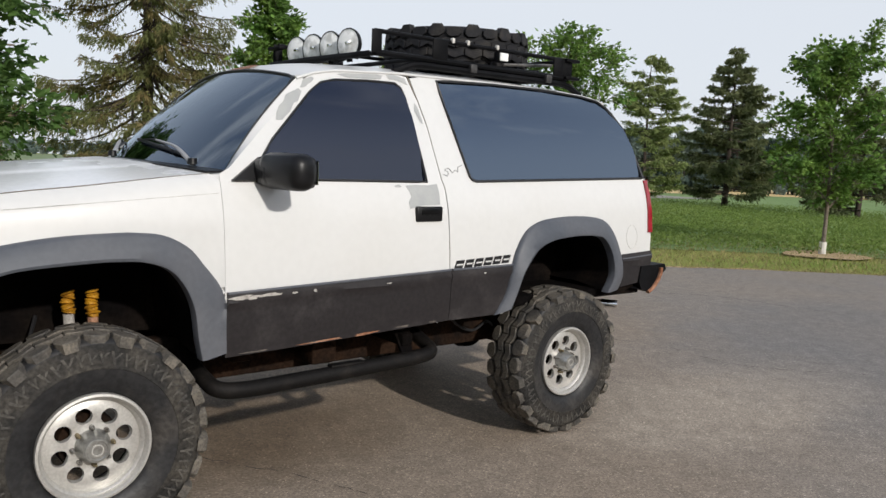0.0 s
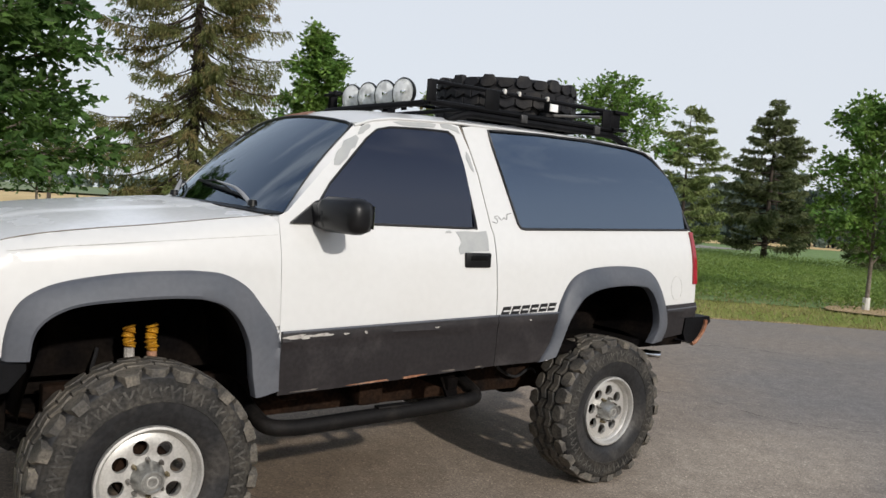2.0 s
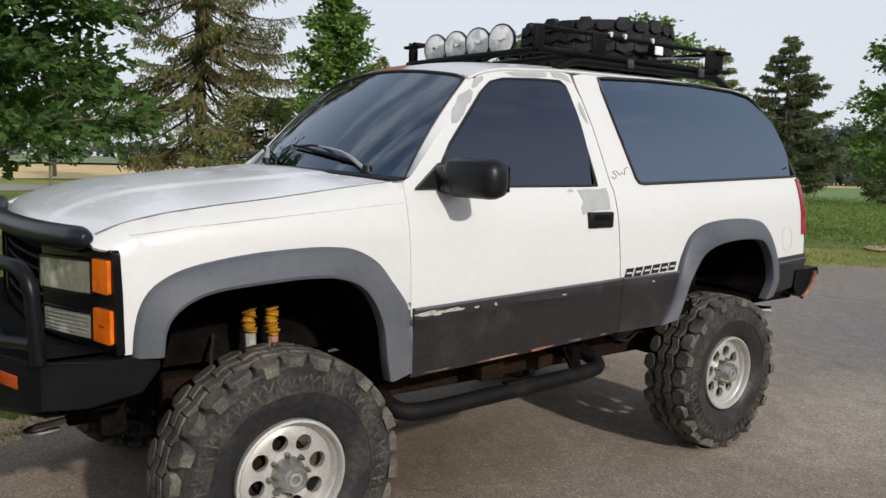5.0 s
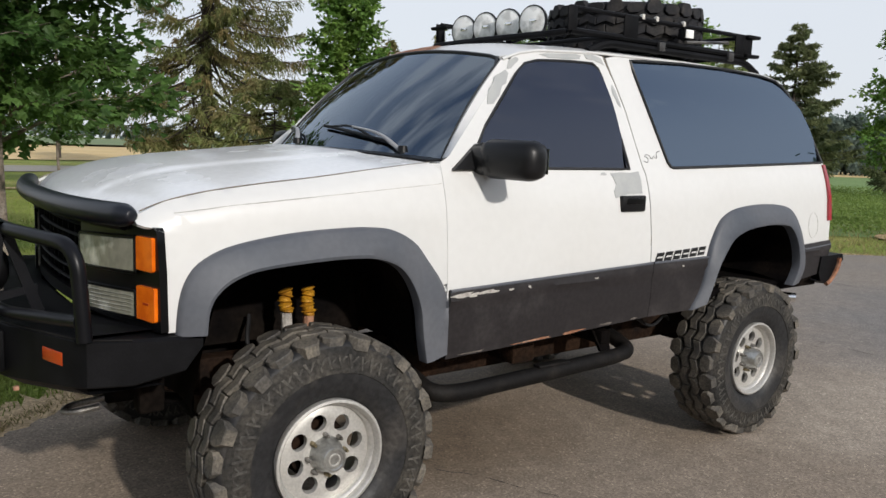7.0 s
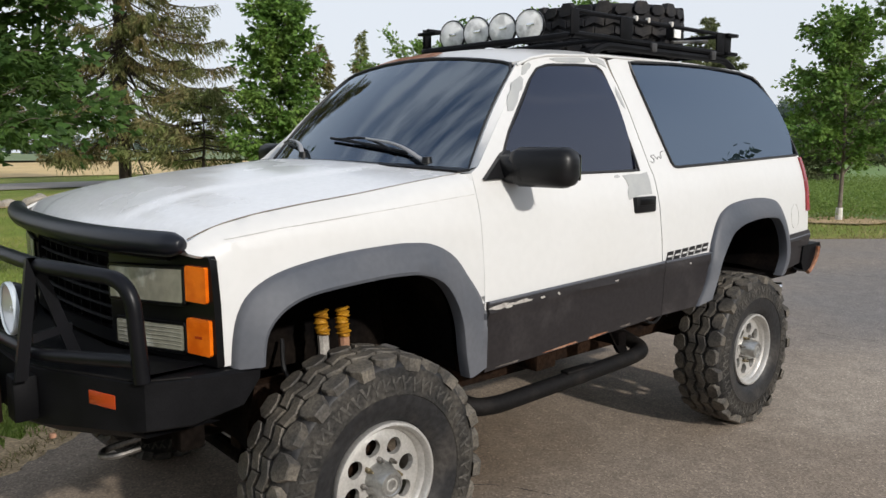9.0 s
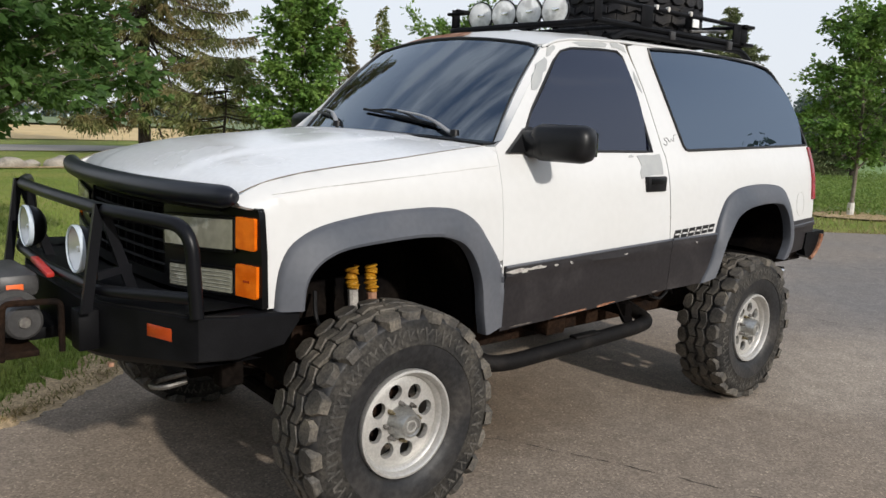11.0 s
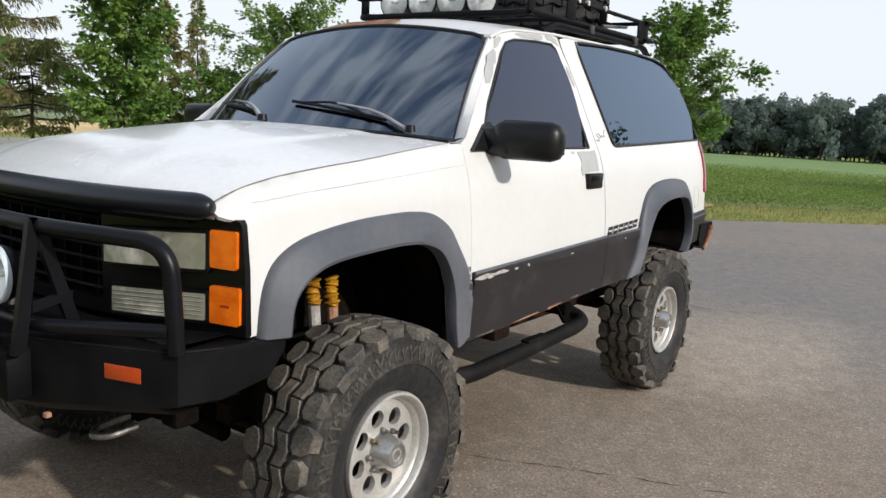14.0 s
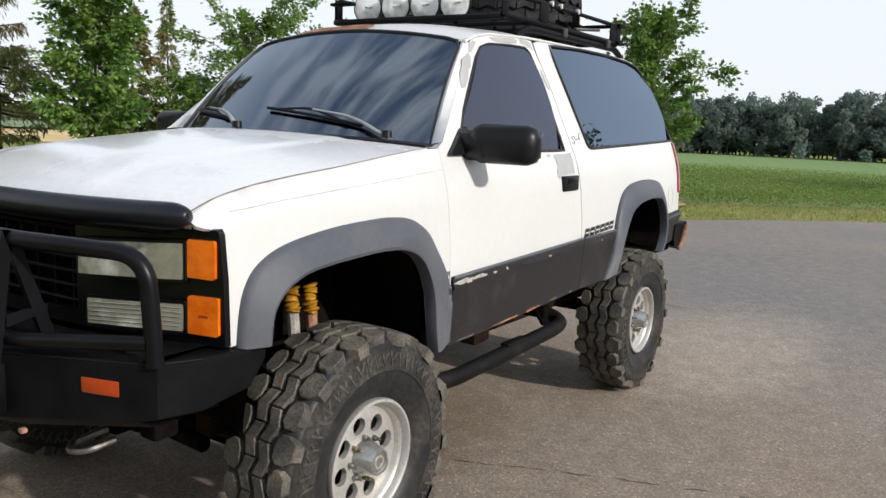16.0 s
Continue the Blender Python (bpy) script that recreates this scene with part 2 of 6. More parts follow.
SHIELD = glass("windscreen_glass", (0.24, 0.27, 0.31), 3.0, 0.0, (0.79, 0.89, 1.0))



def asphalt():
    """Worn asphalt: small stones of mixed tone, and a brown dusty stretch that gives way to grey."""
    m = bpy.data.materials.new("weathered_asphalt")
    m.use_nodes = True
    n, l = m.node_tree.nodes, m.node_tree.links
    p = n["Principled BSDF"]
    p.inputs["Roughness"].default_value, p.inputs["Specular IOR Level"].default_value = 0.8, 0.3
    tc = n.new("ShaderNodeTexCoord")

    def noise_of(scale, detail=5):
        t = n.new("ShaderNodeTexNoise")
        t.inputs["Scale"].default_value, t.inputs["Detail"].default_value = scale, detail
        l.new(tc.outputs["Object"], t.inputs["Vector"])
        return t.outputs["Fac"]

    def ranged(value, a, b, c, d):
        r = n.new("ShaderNodeMapRange")
        for key, v in zip(("From Min", "From Max", "To Min", "To Max"), (a, b, c, d)):
            r.inputs[key].default_value = v
        l.new(value, r.inputs["Value"])
        return r.outputs["Result"]

    def maths(kind, a, b):
        k = n.new("ShaderNodeMath")
        k.operation = kind
        for i, v in enumerate((a, b)):
            if isinstance(v, (int, float)):
                k.inputs[i].default_value = v
            else:
                l.new(v, k.inputs[i])
        return k.outputs[0]

    def mixed(f, a, b):
        k = n.new("ShaderNodeMix")
        k.data_type = "RGBA"
        l.new(f, k.inputs["Factor"])
        for key, v in (("A", a), ("B", b)):
            if isinstance(v, tuple):
                k.inputs[key].default_value = (*v, 1)
            else:
                l.new(v, k.inputs[key])
        return k.outputs["Result"]

    at = n.new("ShaderNodeSeparateXYZ")
    l.new(tc.outputs["Object"], at.inputs[0])
    across = maths("SUBTRACT", at.outputs["Y"], at.outputs["X"])
    across = maths("ADD", across, maths("MULTIPLY", noise_of(0.9), 3.0))
    dusty = ranged(across, -4.9, -2.7, 0, 1)
    tone = mixed(dusty, (0.208, 0.189, 0.172), (0.249, 0.193, 0.141))
    tone = mixed(ranged(noise_of(0.35), 0.35, 0.7, 0, 1), tone, (0.266, 0.221, 0.178))
    # darker brown patch between the wheels, pale dust beside the rear one
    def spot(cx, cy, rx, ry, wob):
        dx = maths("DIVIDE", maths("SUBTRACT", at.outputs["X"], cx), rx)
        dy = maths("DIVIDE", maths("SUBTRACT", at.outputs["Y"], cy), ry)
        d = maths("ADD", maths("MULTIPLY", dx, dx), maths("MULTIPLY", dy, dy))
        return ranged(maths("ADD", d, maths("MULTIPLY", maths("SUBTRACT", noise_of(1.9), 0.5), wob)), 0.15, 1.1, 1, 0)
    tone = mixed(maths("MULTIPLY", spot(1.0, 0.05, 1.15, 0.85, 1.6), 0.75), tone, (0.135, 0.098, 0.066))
    tone = mixed(maths("MULTIPLY", spot(4.4, -1.2, 1.9, 0.8, 1.6), 0.95), tone, (0.345, 0.290, 0.232))
    tone = mixed(maths("MULTIPLY", spot(8.2, -1.0, 3.6, 2.3, 1.4), 0.6), tone, (0.176, 0.165, 0.158))
    stones = n.new("ShaderNodeTexVoronoi")
    stones.inputs["Scale"].default_value = 105
    l.new(tc.outputs["Object"], stones.inputs["Vector"])
    grey = n.new("ShaderNodeSeparateColor")
    l.new(stones.outputs["Color"], grey.inputs[0])
    body = ranged(grey.outputs[0], 0, 1, 0.68, 1.17)
    bright = ranged(grey.outputs[1], 0.90, 0.96, 1.0, 1.5)
    wear = ranged(noise_of(7), 0.3, 0.7, 0.88, 1.12)
    v = n.new("ShaderNodeVectorMath")
    v.operation = "SCALE"
    l.new(tone, v.inputs[0])
    l.new(maths("MULTIPLY", maths("MULTIPLY", body, bright), wear), v.inputs["Scale"])
    l.new(v.outputs[0], p.inputs["Base Color"])
    b = n.new("ShaderNodeBump")
    b.inputs["Strength"].default_value, b.inputs["Distance"].default_value = 0.28, 0.003
    l.new(stones.outputs["Distance"], b.inputs["Height"])
    l.new(b.outputs["Normal"], p.inputs["Normal"])
    return m


ASPHALT = asphalt()
CRACK = material("crack_shadow", (0.05, 0.043, 0.038), 0.95, grain=0.2, grain_scale=40)
SOIL = material("dry_edge_soil", (0.47, 0.345, 0.205), 0.95, second=(0.25, 0.17, 0.09), scale=5, mix=(0.48, 0.72), grain=0.3, grain_scale=50, bump=0.4, bump_scale=50, spec=0.1)
LAWN = material("mown_lawn", (0.165, 0.215, 0.042), 0.9, second=(0.26, 0.255, 0.075), scale=0.5, mix=(0.38, 0.68), grain=0.35, grain_scale=28, bump=0.5, bump_scale=45, spec=0.1)
GRASS = material("grass_blade", (0.185, 0.255, 0.045), 0.7, second=(0.30, 0.285, 0.085), scale=1.2, mix=(0.45, 0.75), per_island=0.3, back_light=0.35)
DRYGRASS = material("dry_grass_blade", (0.33, 0.26, 0.125), 0.8, second=(0.17, 0.175, 0.06), scale=2.5, mix=(0.45, 0.75), per_island=0.35, back_light=0.25)
VERGE = material("rough_verge_blade", (0.2450, 0.2346, 0.0855), 0.8, second=(0.3400, 0.2668, 0.1260), scale=0.8, mix=(0.45, 0.75), per_island=0.3, back_light=0.3)
CROP = material("crop_field", (0.155, 0.235, 0.085), 0.85, second=(0.190, 0.265, 0.105), scale=0.25, mix=(0.4, 0.65), grain=0.22, grain_scale=9, bump=0.4, bump_scale=12, spec=0.1)
CROPLEAF = material("crop_leaf", (0.1702, 0.2422, 0.0612), 0.75, second=(0.2024, 0.2677, 0.0792), scale=0.4, mix=(0.4, 0.65), per_island=0.08, back_light=0.4, spec=0.12)
WHEAT = material("ripe_wheat", (0.56, 0.40, 0.175), 0.9, second=(0.62, 0.46, 0.22), scale=0.06, mix=(0.4, 0.65), grain=0.12, grain_scale=1.5)
ROAD = material("grey_road", (0.235, 0.215, 0.185), 0.9, second=(0.29, 0.265, 0.225), scale=0.3, grain=0.1, grain_scale=12)
FARFIELD = material("far_green_field", (0.13, 0.19, 0.075), 0.95, second=(0.20, 0.23, 0.11), scale=0.01, mix=(0.4, 0.6), grain=0.1, grain_scale=0.3)
STONE = material("pale_boulder", (0.36, 0.32, 0.27), 0.9, second=(0.26, 0.24, 0.21), scale=4, grain=0.2, grain_scale=20, bump=0.5, bump_scale=9)
BARK = material("grey_bark", (0.125, 0.098, 0.074), 0.95, second=(0.19, 0.165, 0.135), scale=9, mix=(0.4, 0.65), grain=0.3, grain_scale=45, bump=0.6, bump_scale=35)
BARK_DARK = material("spruce_bark", (0.040, 0.029, 0.023), 0.95, second=(0.070, 0.052, 0.040), scale=9, grain=0.3, grain_scale=45, bump=0.6, bump_scale=35)
MAPLE = material("maple_leaf", (0.0686, 0.1386, 0.0363), 0.50, second=(0.1316, 0.2203, 0.0575), scale=1.1, mix=(0.4, 0.65), per_island=0.4, back_light=0.55, spec=0.35)
ASH = material("young_tree_leaf", (0.1062, 0.2065, 0.0425), 0.55, second=(0.2065, 0.3092, 0.0684), scale=1.6, mix=(0.40, 0.68), per_island=0.4, back_light=0.40, spec=0.3)
NEEDLE = material("dark_needle", (0.1320, 0.1600, 0.0760), 0.8, second=(0.1840, 0.1960, 0.0920), scale=0.9, mix=(0.4, 0.7), per_island=0.3, back_light=0.45, spec=0.15)
TAN_NEEDLE = material("tan_needle", (0.1980, 0.2313, 0.0864), 0.85, second=(0.2970, 0.2242, 0.1210), scale=1.1, mix=(0.44, 0.70), per_island=0.4, back_light=0.45, spec=0.1)
BROWN_NEEDLE = material("browning_needle", (0.1534, 0.1690, 0.0650), 0.85, second=(0.2665, 0.1820, 0.0910), scale=0.9, mix=(0.46, 0.74), per_island=0.4, back_light=0.40, spec=0.12)
PINE = material("pale_pine_needle", (0.190, 0.245, 0.085), 0.8, second=(0.26, 0.29, 0.115), scale=1.0, per_island=0.3, back_light=0.3, spec=0.2)
# distance haze is mixed into this foliage colour, paler and bluer than leaves
HAZED_LEAF = material("hazed_wood_leaf", (0.1498, 0.2032, 0.1782), 0.95, second=(0.2077, 0.2505, 0.2119), scale=0.14, mix=(0.38, 0.66), per_island=0.08, back_light=0.5, spec=0.02)
GUARD = material("white_trunk_guard", (0.62, 0.60, 0.56), 0.8, second=(0.5, 0.48, 0.44), scale=9)
FARWALL = material("far_barn_wall", (0.62, 0.60, 0.58), 0.8, second=(0.5, 0.48, 0.46), scale=1)
FARROOF = material("far_barn_roof", (0.36, 0.06, 0.045), 0.7, second=(0.30, 0.06, 0.05), scale=1)
WOOD = material("weathered_pole", (0.14, 0.115, 0.09), 0.9, second=(0.10, 0.08, 0.065), scale=5)


# ---- mesh tools ----
def part(name, bm, mat, parent=None, label="", sharp=35):
    """Links a bmesh as one mesh object, under a thing or a part if one is given."""
    bmesh.ops.recalc_face_normals(bm, faces=bm.faces)
    me = bpy.data.meshes.new(name)
    bm.to_mesh(me)
    bm.free()
    me.polygons.foreach_set("use_smooth", [True] * len(me.polygons))
    me.set_sharp_from_angle(angle=radians(sharp))
    me.materials.append(mat)
    ob = new(name, me)
    ob.parent = parent
    if label:
        ob["label"] = label
    return ob


def raw(name, verts, faces, mat, parent=None, smooth=False):
    me = bpy.data.meshes.new(name)
    me.from_pydata(verts, [], faces)
    me.polygons.foreach_set("use_smooth", [smooth] * len(me.polygons))
    me.materials.append(mat)
    ob = new(name, me)
    ob.parent = parent
    return ob


def thing(name, label, category, group="", at=(0, 0, 0)):
    ob = new(name)
    ob.empty_display_size = 0.2
    ob.location = at
    return tagged(ob, label, category, group)


def spline(points, per=8, closed=False):
    """Catmull-Rom through the points."""
    p = [Vector(q) for q in points]
    n, out = len(p), []
    for i in range(n if closed else n - 1):
        a, b = p[i], p[(i + 1) % n]
        z = p[i - 1] if closed or i else a + (a - b)
        d = p[(i + 2) % n] if closed or i + 2 < n else b + (b - a)
        for k in range(per):
            t = k / per
            out.append(0.5 * (2 * a + (b - z) * t + (2 * z - 5 * a + 4 * b - d) * t * t + (3 * a - z - 3 * b + d) * t ** 3))
    return out if closed else out + [p[-1]]


def fillet(points, radius, per=6):
    """Rounds the inner corners of a polyline."""
    p = [Vector(q) for q in points]
    out = [p[0]]
    for a, b, c in zip(p, p[1:], p[2:]):
        r = min(radius, (a - b).length * 0.48, (c - b).length * 0.48)
        s, e = b + (a - b).normalized() * r, b + (c - b).normalized() * r
        out += [s.lerp(b, t).lerp(b.lerp(e, t), t) for t in (k / per for k in range(per + 1))]
    return out + [p[-1]]


def resample(points, n):
    p = [Vector(q) for q in points]
    d = [0.0]
    for a, b in zip(p, p[1:]):
        d.append(d[-1] + (b - a).length)
    arr = np.array([list(q) for q in p])
    return [Vector([float(np.interp(s, d, arr[:, k])) for k in range(arr.shape[1])]) for s in np.linspace(0, d[-1], n)]


def tube(bm, points, radius, sides=10, closed=False, squash=1.0):
    """Sweeps a round section along a polyline; radius may be a list."""
    p = [Vector(q) for q in points]
    radii = radius if isinstance(radius, (list, tuple)) else [radius] * len(p)
    rings, up = [], None
    for i, q in enumerate(p):
        a = p[i - 1] if i or closed else q
        b = p[(i + 1) % len(p)] if i + 1 < len(p) or closed else q
        d = (b - a).normalized()
        if up is None:
            up = Vector((0, 0, 1)) if abs(d.z) < 0.9 else Vector((1, 0, 0))
        up = (up - d * up.dot(d)).normalized()
        side = d.cross(up)
        rings.append([bm.verts.new(q + radii[i] * (math.cos(t) * side + squash * math.sin(t) * up)) for t in (2 * math.pi * k / sides for k in range(sides))])
    for r, s in zip(rings, rings[1:] + (rings[:1] if closed else [])):
        for k in range(sides):
            bm.faces.new((r[k], r[(k + 1) % sides], s[(k + 1) % sides], s[k]))
    if not closed:
        bm.faces.new(rings[0])
        bm.faces.new(rings[-1][::-1])
    return bm


def box(bm, centre, size, bevel=0.0, turn=None):
    m = Matrix.Translation(centre) @ (turn if turn else Matrix()) @ Matrix.Diagonal((*size, 1))
    made = bmesh.ops.create_cube(bm, size=1, matrix=m)["verts"]
    if bevel:
        edges = list({e for v in made for e in v.link_edges})
        bmesh.ops.bevel(bm, geom=edges, offset=bevel, segments=2, affect="EDGES", profile=0.5)
    return bm


def prism(bm, outline, way, bevel=0.0):
    """A flat outline of 3D points, made thick along way."""
    a = [bm.verts.new(p) for p in outline]
    b = [bm.verts.new(Vector(p) + Vector(way)) for p in outline]
    n = len(a)
    bm.faces.new(a)
    bm.faces.new(b[::-1])
    for i in range(n):
        bm.faces.new((a[i], b[i], b[(i + 1) % n], a[(i + 1) % n]))
    return bm


def lathe(bm, profile, sides=48, m=None, close=True):
    """Turns a profile of (radius, height) round the local y axis."""
    m = m or Matrix()
    rings = []
    for r, h in profile:
        if r < 1e-6:
            rings.append([bm.verts.new(m @ Vector((0, h, 0)))])
        else:
            rings.append([bm.verts.new(m @ Vector((r * math.cos(t), h, r * math.sin(t)))) for t in (2 * math.pi * k / sides for k in range(sides))])
    for a, b in zip(rings, rings[1:]):
        for k in range(sides):
            j = (k + 1) % sides
            if len(a) == 1 and len(b) > 1:
                bm.faces.new((a[0], b[k], b[j]))
            elif len(b) == 1 and len(a) > 1:
                bm.faces.new((a[k], a[j], b[0]))
            elif len(a) > 1:
                bm.faces.new((a[k], a[j], b[j], b[k]))
    return bm


def loft(bm, rails):
    """Quads between rails that have the same number of points."""
    rows = [[bm.verts.new(p) for p in r] for r in rails]
    for a, b in zip(rows, rows[1:]):
        for k in range(len(a) - 1):
            bm.faces.new((a[k], a[k + 1], b[k + 1], b[k]))
    return bm


def inside(poly, x, y):
    """Whether (x, y) lies in a polygon; arrays."""
    hit = np.zeros(np.shape(x), bool)
    for (ax, ay), (bx, by) in zip(poly, poly[1:] + poly[:1]):
        if ay != by:
            hit ^= ((ay > y) != (by > y)) & (x < (bx - ax) * (y - ay) / (by - ay) + ax)
    return hit


def dense(poly, step):
    out = []
    for (ax, ay), (bx, by) in zip(poly, poly[1:] + poly[:1]):
        k = max(1, math.ceil(math.hypot(bx - ax, by - ay) / step))
        out += [(ax + (bx - ax) * i / k, ay + (by - ay) * i / k) for i in range(k)]
    return out


def sheet(outline, place, out, holes=(), step=0.06, thick=0.012):
    """A panel: a flat outline with holes, filled by a fine net, laid onto the surface place(u, v) and made thick to the inside."""
    from mathutils.geometry import delaunay_2d_cdt
    rings = [dense([tuple(p)[:2] for p in r], step) for r in (outline, *holes)]
    pts, edges = [], []
    for r in rings:
        k = len(pts)
        pts += r
        edges += [(k + i, k + (i + 1) % len(r)) for i in range(len(r))]
    u = np.array([p[0] for p in rings[0]])
    v = np.array([p[1] for p in rings[0]])
    gx, gy = np.meshgrid(np.arange(u.min() + step / 2, u.max(), step), np.arange(v.min() + step / 2, v.max(), step))
    gx, gy = gx.ravel(), gy.ravel()
    ok = inside(rings[0], gx, gy)
    for r in rings[1:]:
        ok &= ~inside(r, gx, gy)
    edge = np.array(pts)
    for i in np.nonzero(ok)[0]:
        if ((edge - (gx[i], gy[i])) ** 2).sum(1).min() > (0.35 * step) ** 2:
            pts.append((float(gx[i]), float(gy[i])))
    res = delaunay_2d_cdt([Vector(p) for p in pts], edges, [], 0, 1e-6)
    flat, tris = res[0], res[2]
    cx = np.array([[sum(flat[i][k] for i in t) / len(t) for k in (0, 1)] for t in tris])
    keep = inside(rings[0], cx[:, 0], cx[:, 1])
    for r in rings[1:]:
        keep &= ~inside(r, cx[:, 0], cx[:, 1])
    bm = bmesh.new()
    top = [bm.verts.new(place(q[0], q[1])) for q in flat]
    out = Vector(out)
    for t, k in zip(tris, keep):
        if k:
            a, b, c = (top[i] for i in t[:3])
            flip = (b.co - a.co).cross(c.co - a.co).dot(out) < 0
            bm.faces.new((a, c, b) if flip else (a, b, c))
    bmesh.ops.delete(bm, geom=[q for q in bm.verts if not q.link_faces], context="VERTS")
    bm.normal_update()
    if thick:
        faces = list(bm.faces)
        rim = [e for e in bm.edges if len(e.link_faces) == 1]
        low = {q: bm.verts.new(q.co - (q.normal if q.normal.dot(out) > 0.1 else out) * thick) for q in list(bm.verts)}
        for e in rim:
            a, b = e.verts
            bm.faces.new((a, b, low[b], low[a]))
        for f in faces:
            bm.faces.new([low[q] for q in reversed(f.verts)])
    return bm


def blob(x, z, a, b, seed, tilt=0.0, n=18, rough=0.25):
    """An uneven patch outline round (x, z)."""
    rnd = random.Random(seed)
    ph = [rnd.uniform(0, 6.28) for _ in range(4)]
    out = []
    for k in range(n):
        t = 2 * math.pi * k / n
        r = 1 + rough * (0.6 * math.sin(2 * t + ph[0]) + 0.5 * math.sin(3 * t + ph[1]) + 0.4 * math.sin(5 * t + ph[2]))
        p, q = a * r * math.cos(t), b * r * math.sin(t)
        out.append((x + p * math.cos(tilt) - q * math.sin(tilt), z + p * math.sin(tilt) + q * math.cos(tilt)))
    return out


# ---- the truck: its surfaces ----
zz = np.linspace(0.4, 2.4, 401)
ww = np.interp(zz, [0.4, 0.75, 0.9, 1.05, 1.2, 1.39, 1.5, 1.575, 2.05, 2.13, 2.4], [0.91, 0.955, 0.968, 0.973, 0.966, 0.945, 0.915, 0.885, 0.676, 0.652, 0.54])
ww = np.convolve(np.pad(ww, 6, mode="edge"), np.ones(13) / 13, mode="valid")


sx = np.linspace(-0.85, 0.7, 311)
sz = np.interp(sx, [-0.85, -0.75, -0.645, -0.55, -0.4, -0.2, 0.0, 0.3, 0.6, 0.7], [1.28, 1.345, 1.40, 1.437, 1.467, 1.492, 1.512, 1.55, 1.582, 1.593])
sz = np.convolve(np.pad(sz, 14, mode="reflect", reflect_type="odd"), np.ones(29) / 29, mode="valid")


def seam_z(x):
    return float(np.interp(x, sx, sz))


def half_width(x, z):
    w = float(np.interp(z, zz, ww))
    if x > 2:
        w -= 0.075 * ((x - 2) / 1.7) ** 1.5
    if x < 0.2:
        w -= 0.03 * ((0.2 - x) / 0.8) ** 2
    if x < 0.57:
        h = min(max((seam_z(x) - z) / 0.13, 0.0), 1.0)
        w = min(w, 0.855 + 0.095 * (1 - (1 - h) ** 2.2))
    return w


def on_side(s, off=0.0):
    """The body's side as a surface over x and z; s: -1 for the driver's side."""
    return lambda x, z: Vector((x, s * (half_width(x, z) + off), z))


def on_cladding(s, lift=0.0):
    """The lower cladding's face: a shallow band that swells out to a crease and falls back below it."""
    def place(x, z):
        d = max(0.0, clad_top(x) - z)
        rib = 0.014 * min(1.0, d / 0.050) - 0.010 * min(1.0, max(0.0, d - 0.050) / 0.014)
        return on_side(s, 0.008 + rib + lift)(x, z)
    return place


def on_glass(s, off=0.0):
    """The side panes: curved in height, set in along the sill and flush under the roof."""
    def place(x, z):
        v = min(1.0, max(0.0, (z - 1.56) / 0.56))
        return on_side(s, off - 0.010 * (1 - v) + 0.026 * math.sin(math.pi * v) - 0.004)(x, z)
    return place


def reveal(outline, s):
    """The black rubber ledge between a window's opening and its pane."""
    ring = dense(outline, 0.05)
    ring.append(ring[0])
    return loft(bmesh.new(), [[on_side(s, 0.001)(*p) for p in ring], [on_glass(s, -0.002)(*p) for p in ring]])


def roof_edge(x):
    return float(np.interp(x, [1.03, 1.09, 1.15, 1.3, 1.7, 2.6, 3.2, 3.4, 3.52], [2.055, 2.072, 2.098, 2.125, 2.148, 2.160, 2.152, 2.138, 2.115]))


def roof_half(x):
    return half_width(x, roof_edge(x) - 0.012)


def on_roof(off=0.0):
    return lambda x, y: Vector((x, y, roof_edge(x) - 0.010 + 0.065 * (1 - min(1, abs(y) / roof_half(x)) ** 2.4) + off))


def on_screen(u, v, off=0.0):
    b = Vector((0.44 + 0.20 * u * u, 0.80 * u, 1.60 - 0.02 * u * u))
    t = Vector((1.03 + 0.045 * u * u, 0.655 * u, 2.112 - 0.055 * u * u))
    p = b.lerp(t, v)
    return p + Vector((-0.7, 0, 0.7)) * (0.022 * math.sin(math.pi * v) + off)


def front_x(y):
    return -0.745 + 0.133 * (abs(y) / 0.93) ** 2.2


def hood_front(y):
    return -0.745 + 0.10 * (abs(y) / 0.86) ** 2


def on_hood(x, y):
    k = min(1, abs(y) / 0.858)
    z = seam_z(x) + float(np.interp(x, [-0.75, -0.4, 0, 0.4], [0.055, 0.068, 0.066, 0.05])) * (1 - k ** 2.2)
    d = abs(y) - 0.47 - 0.08 * x
    z += 0.006 * (0.5 - 0.5 * math.tanh(d / 0.018))
    lip = max(0.0, hood_front(y) + 0.09 - x) / 0.09
    return Vector((x, y, z - 0.045 * lip ** 2.5))


def clad_top(x):
    return float(np.interp(x, [0.57, 1.85, 2.35, 3.45, 3.74], [1.053, 1.090, 1.093, 1.097, 1.109]))


FLARE_OUT = [(-0.552, 0.985), (-0.545, 1.074), (-0.522, 1.161), (-0.470, 1.228), (-0.351, 1.282), (-0.124, 1.318), (0.10, 1.329), (0.20, 1.327), (0.308, 1.312), (0.410, 1.258), (0.478, 1.180), (0.538, 1.105), (0.568, 1.052), (0.576, 0.985), (0.579, 0.880), (0.585, 0.775)]
FLARE_IN = [(-0.459, 0.988), (-0.450, 1.066), (-0.423, 1.120), (-0.358, 1.167), (-0.248, 1.196), (0.009, 1.213), (0.120, 1.213), (0.210, 1.205), (0.308, 1.168), (0.374, 1.093), (0.416, 0.991), (0.434, 0.861), (0.453, 0.762)]
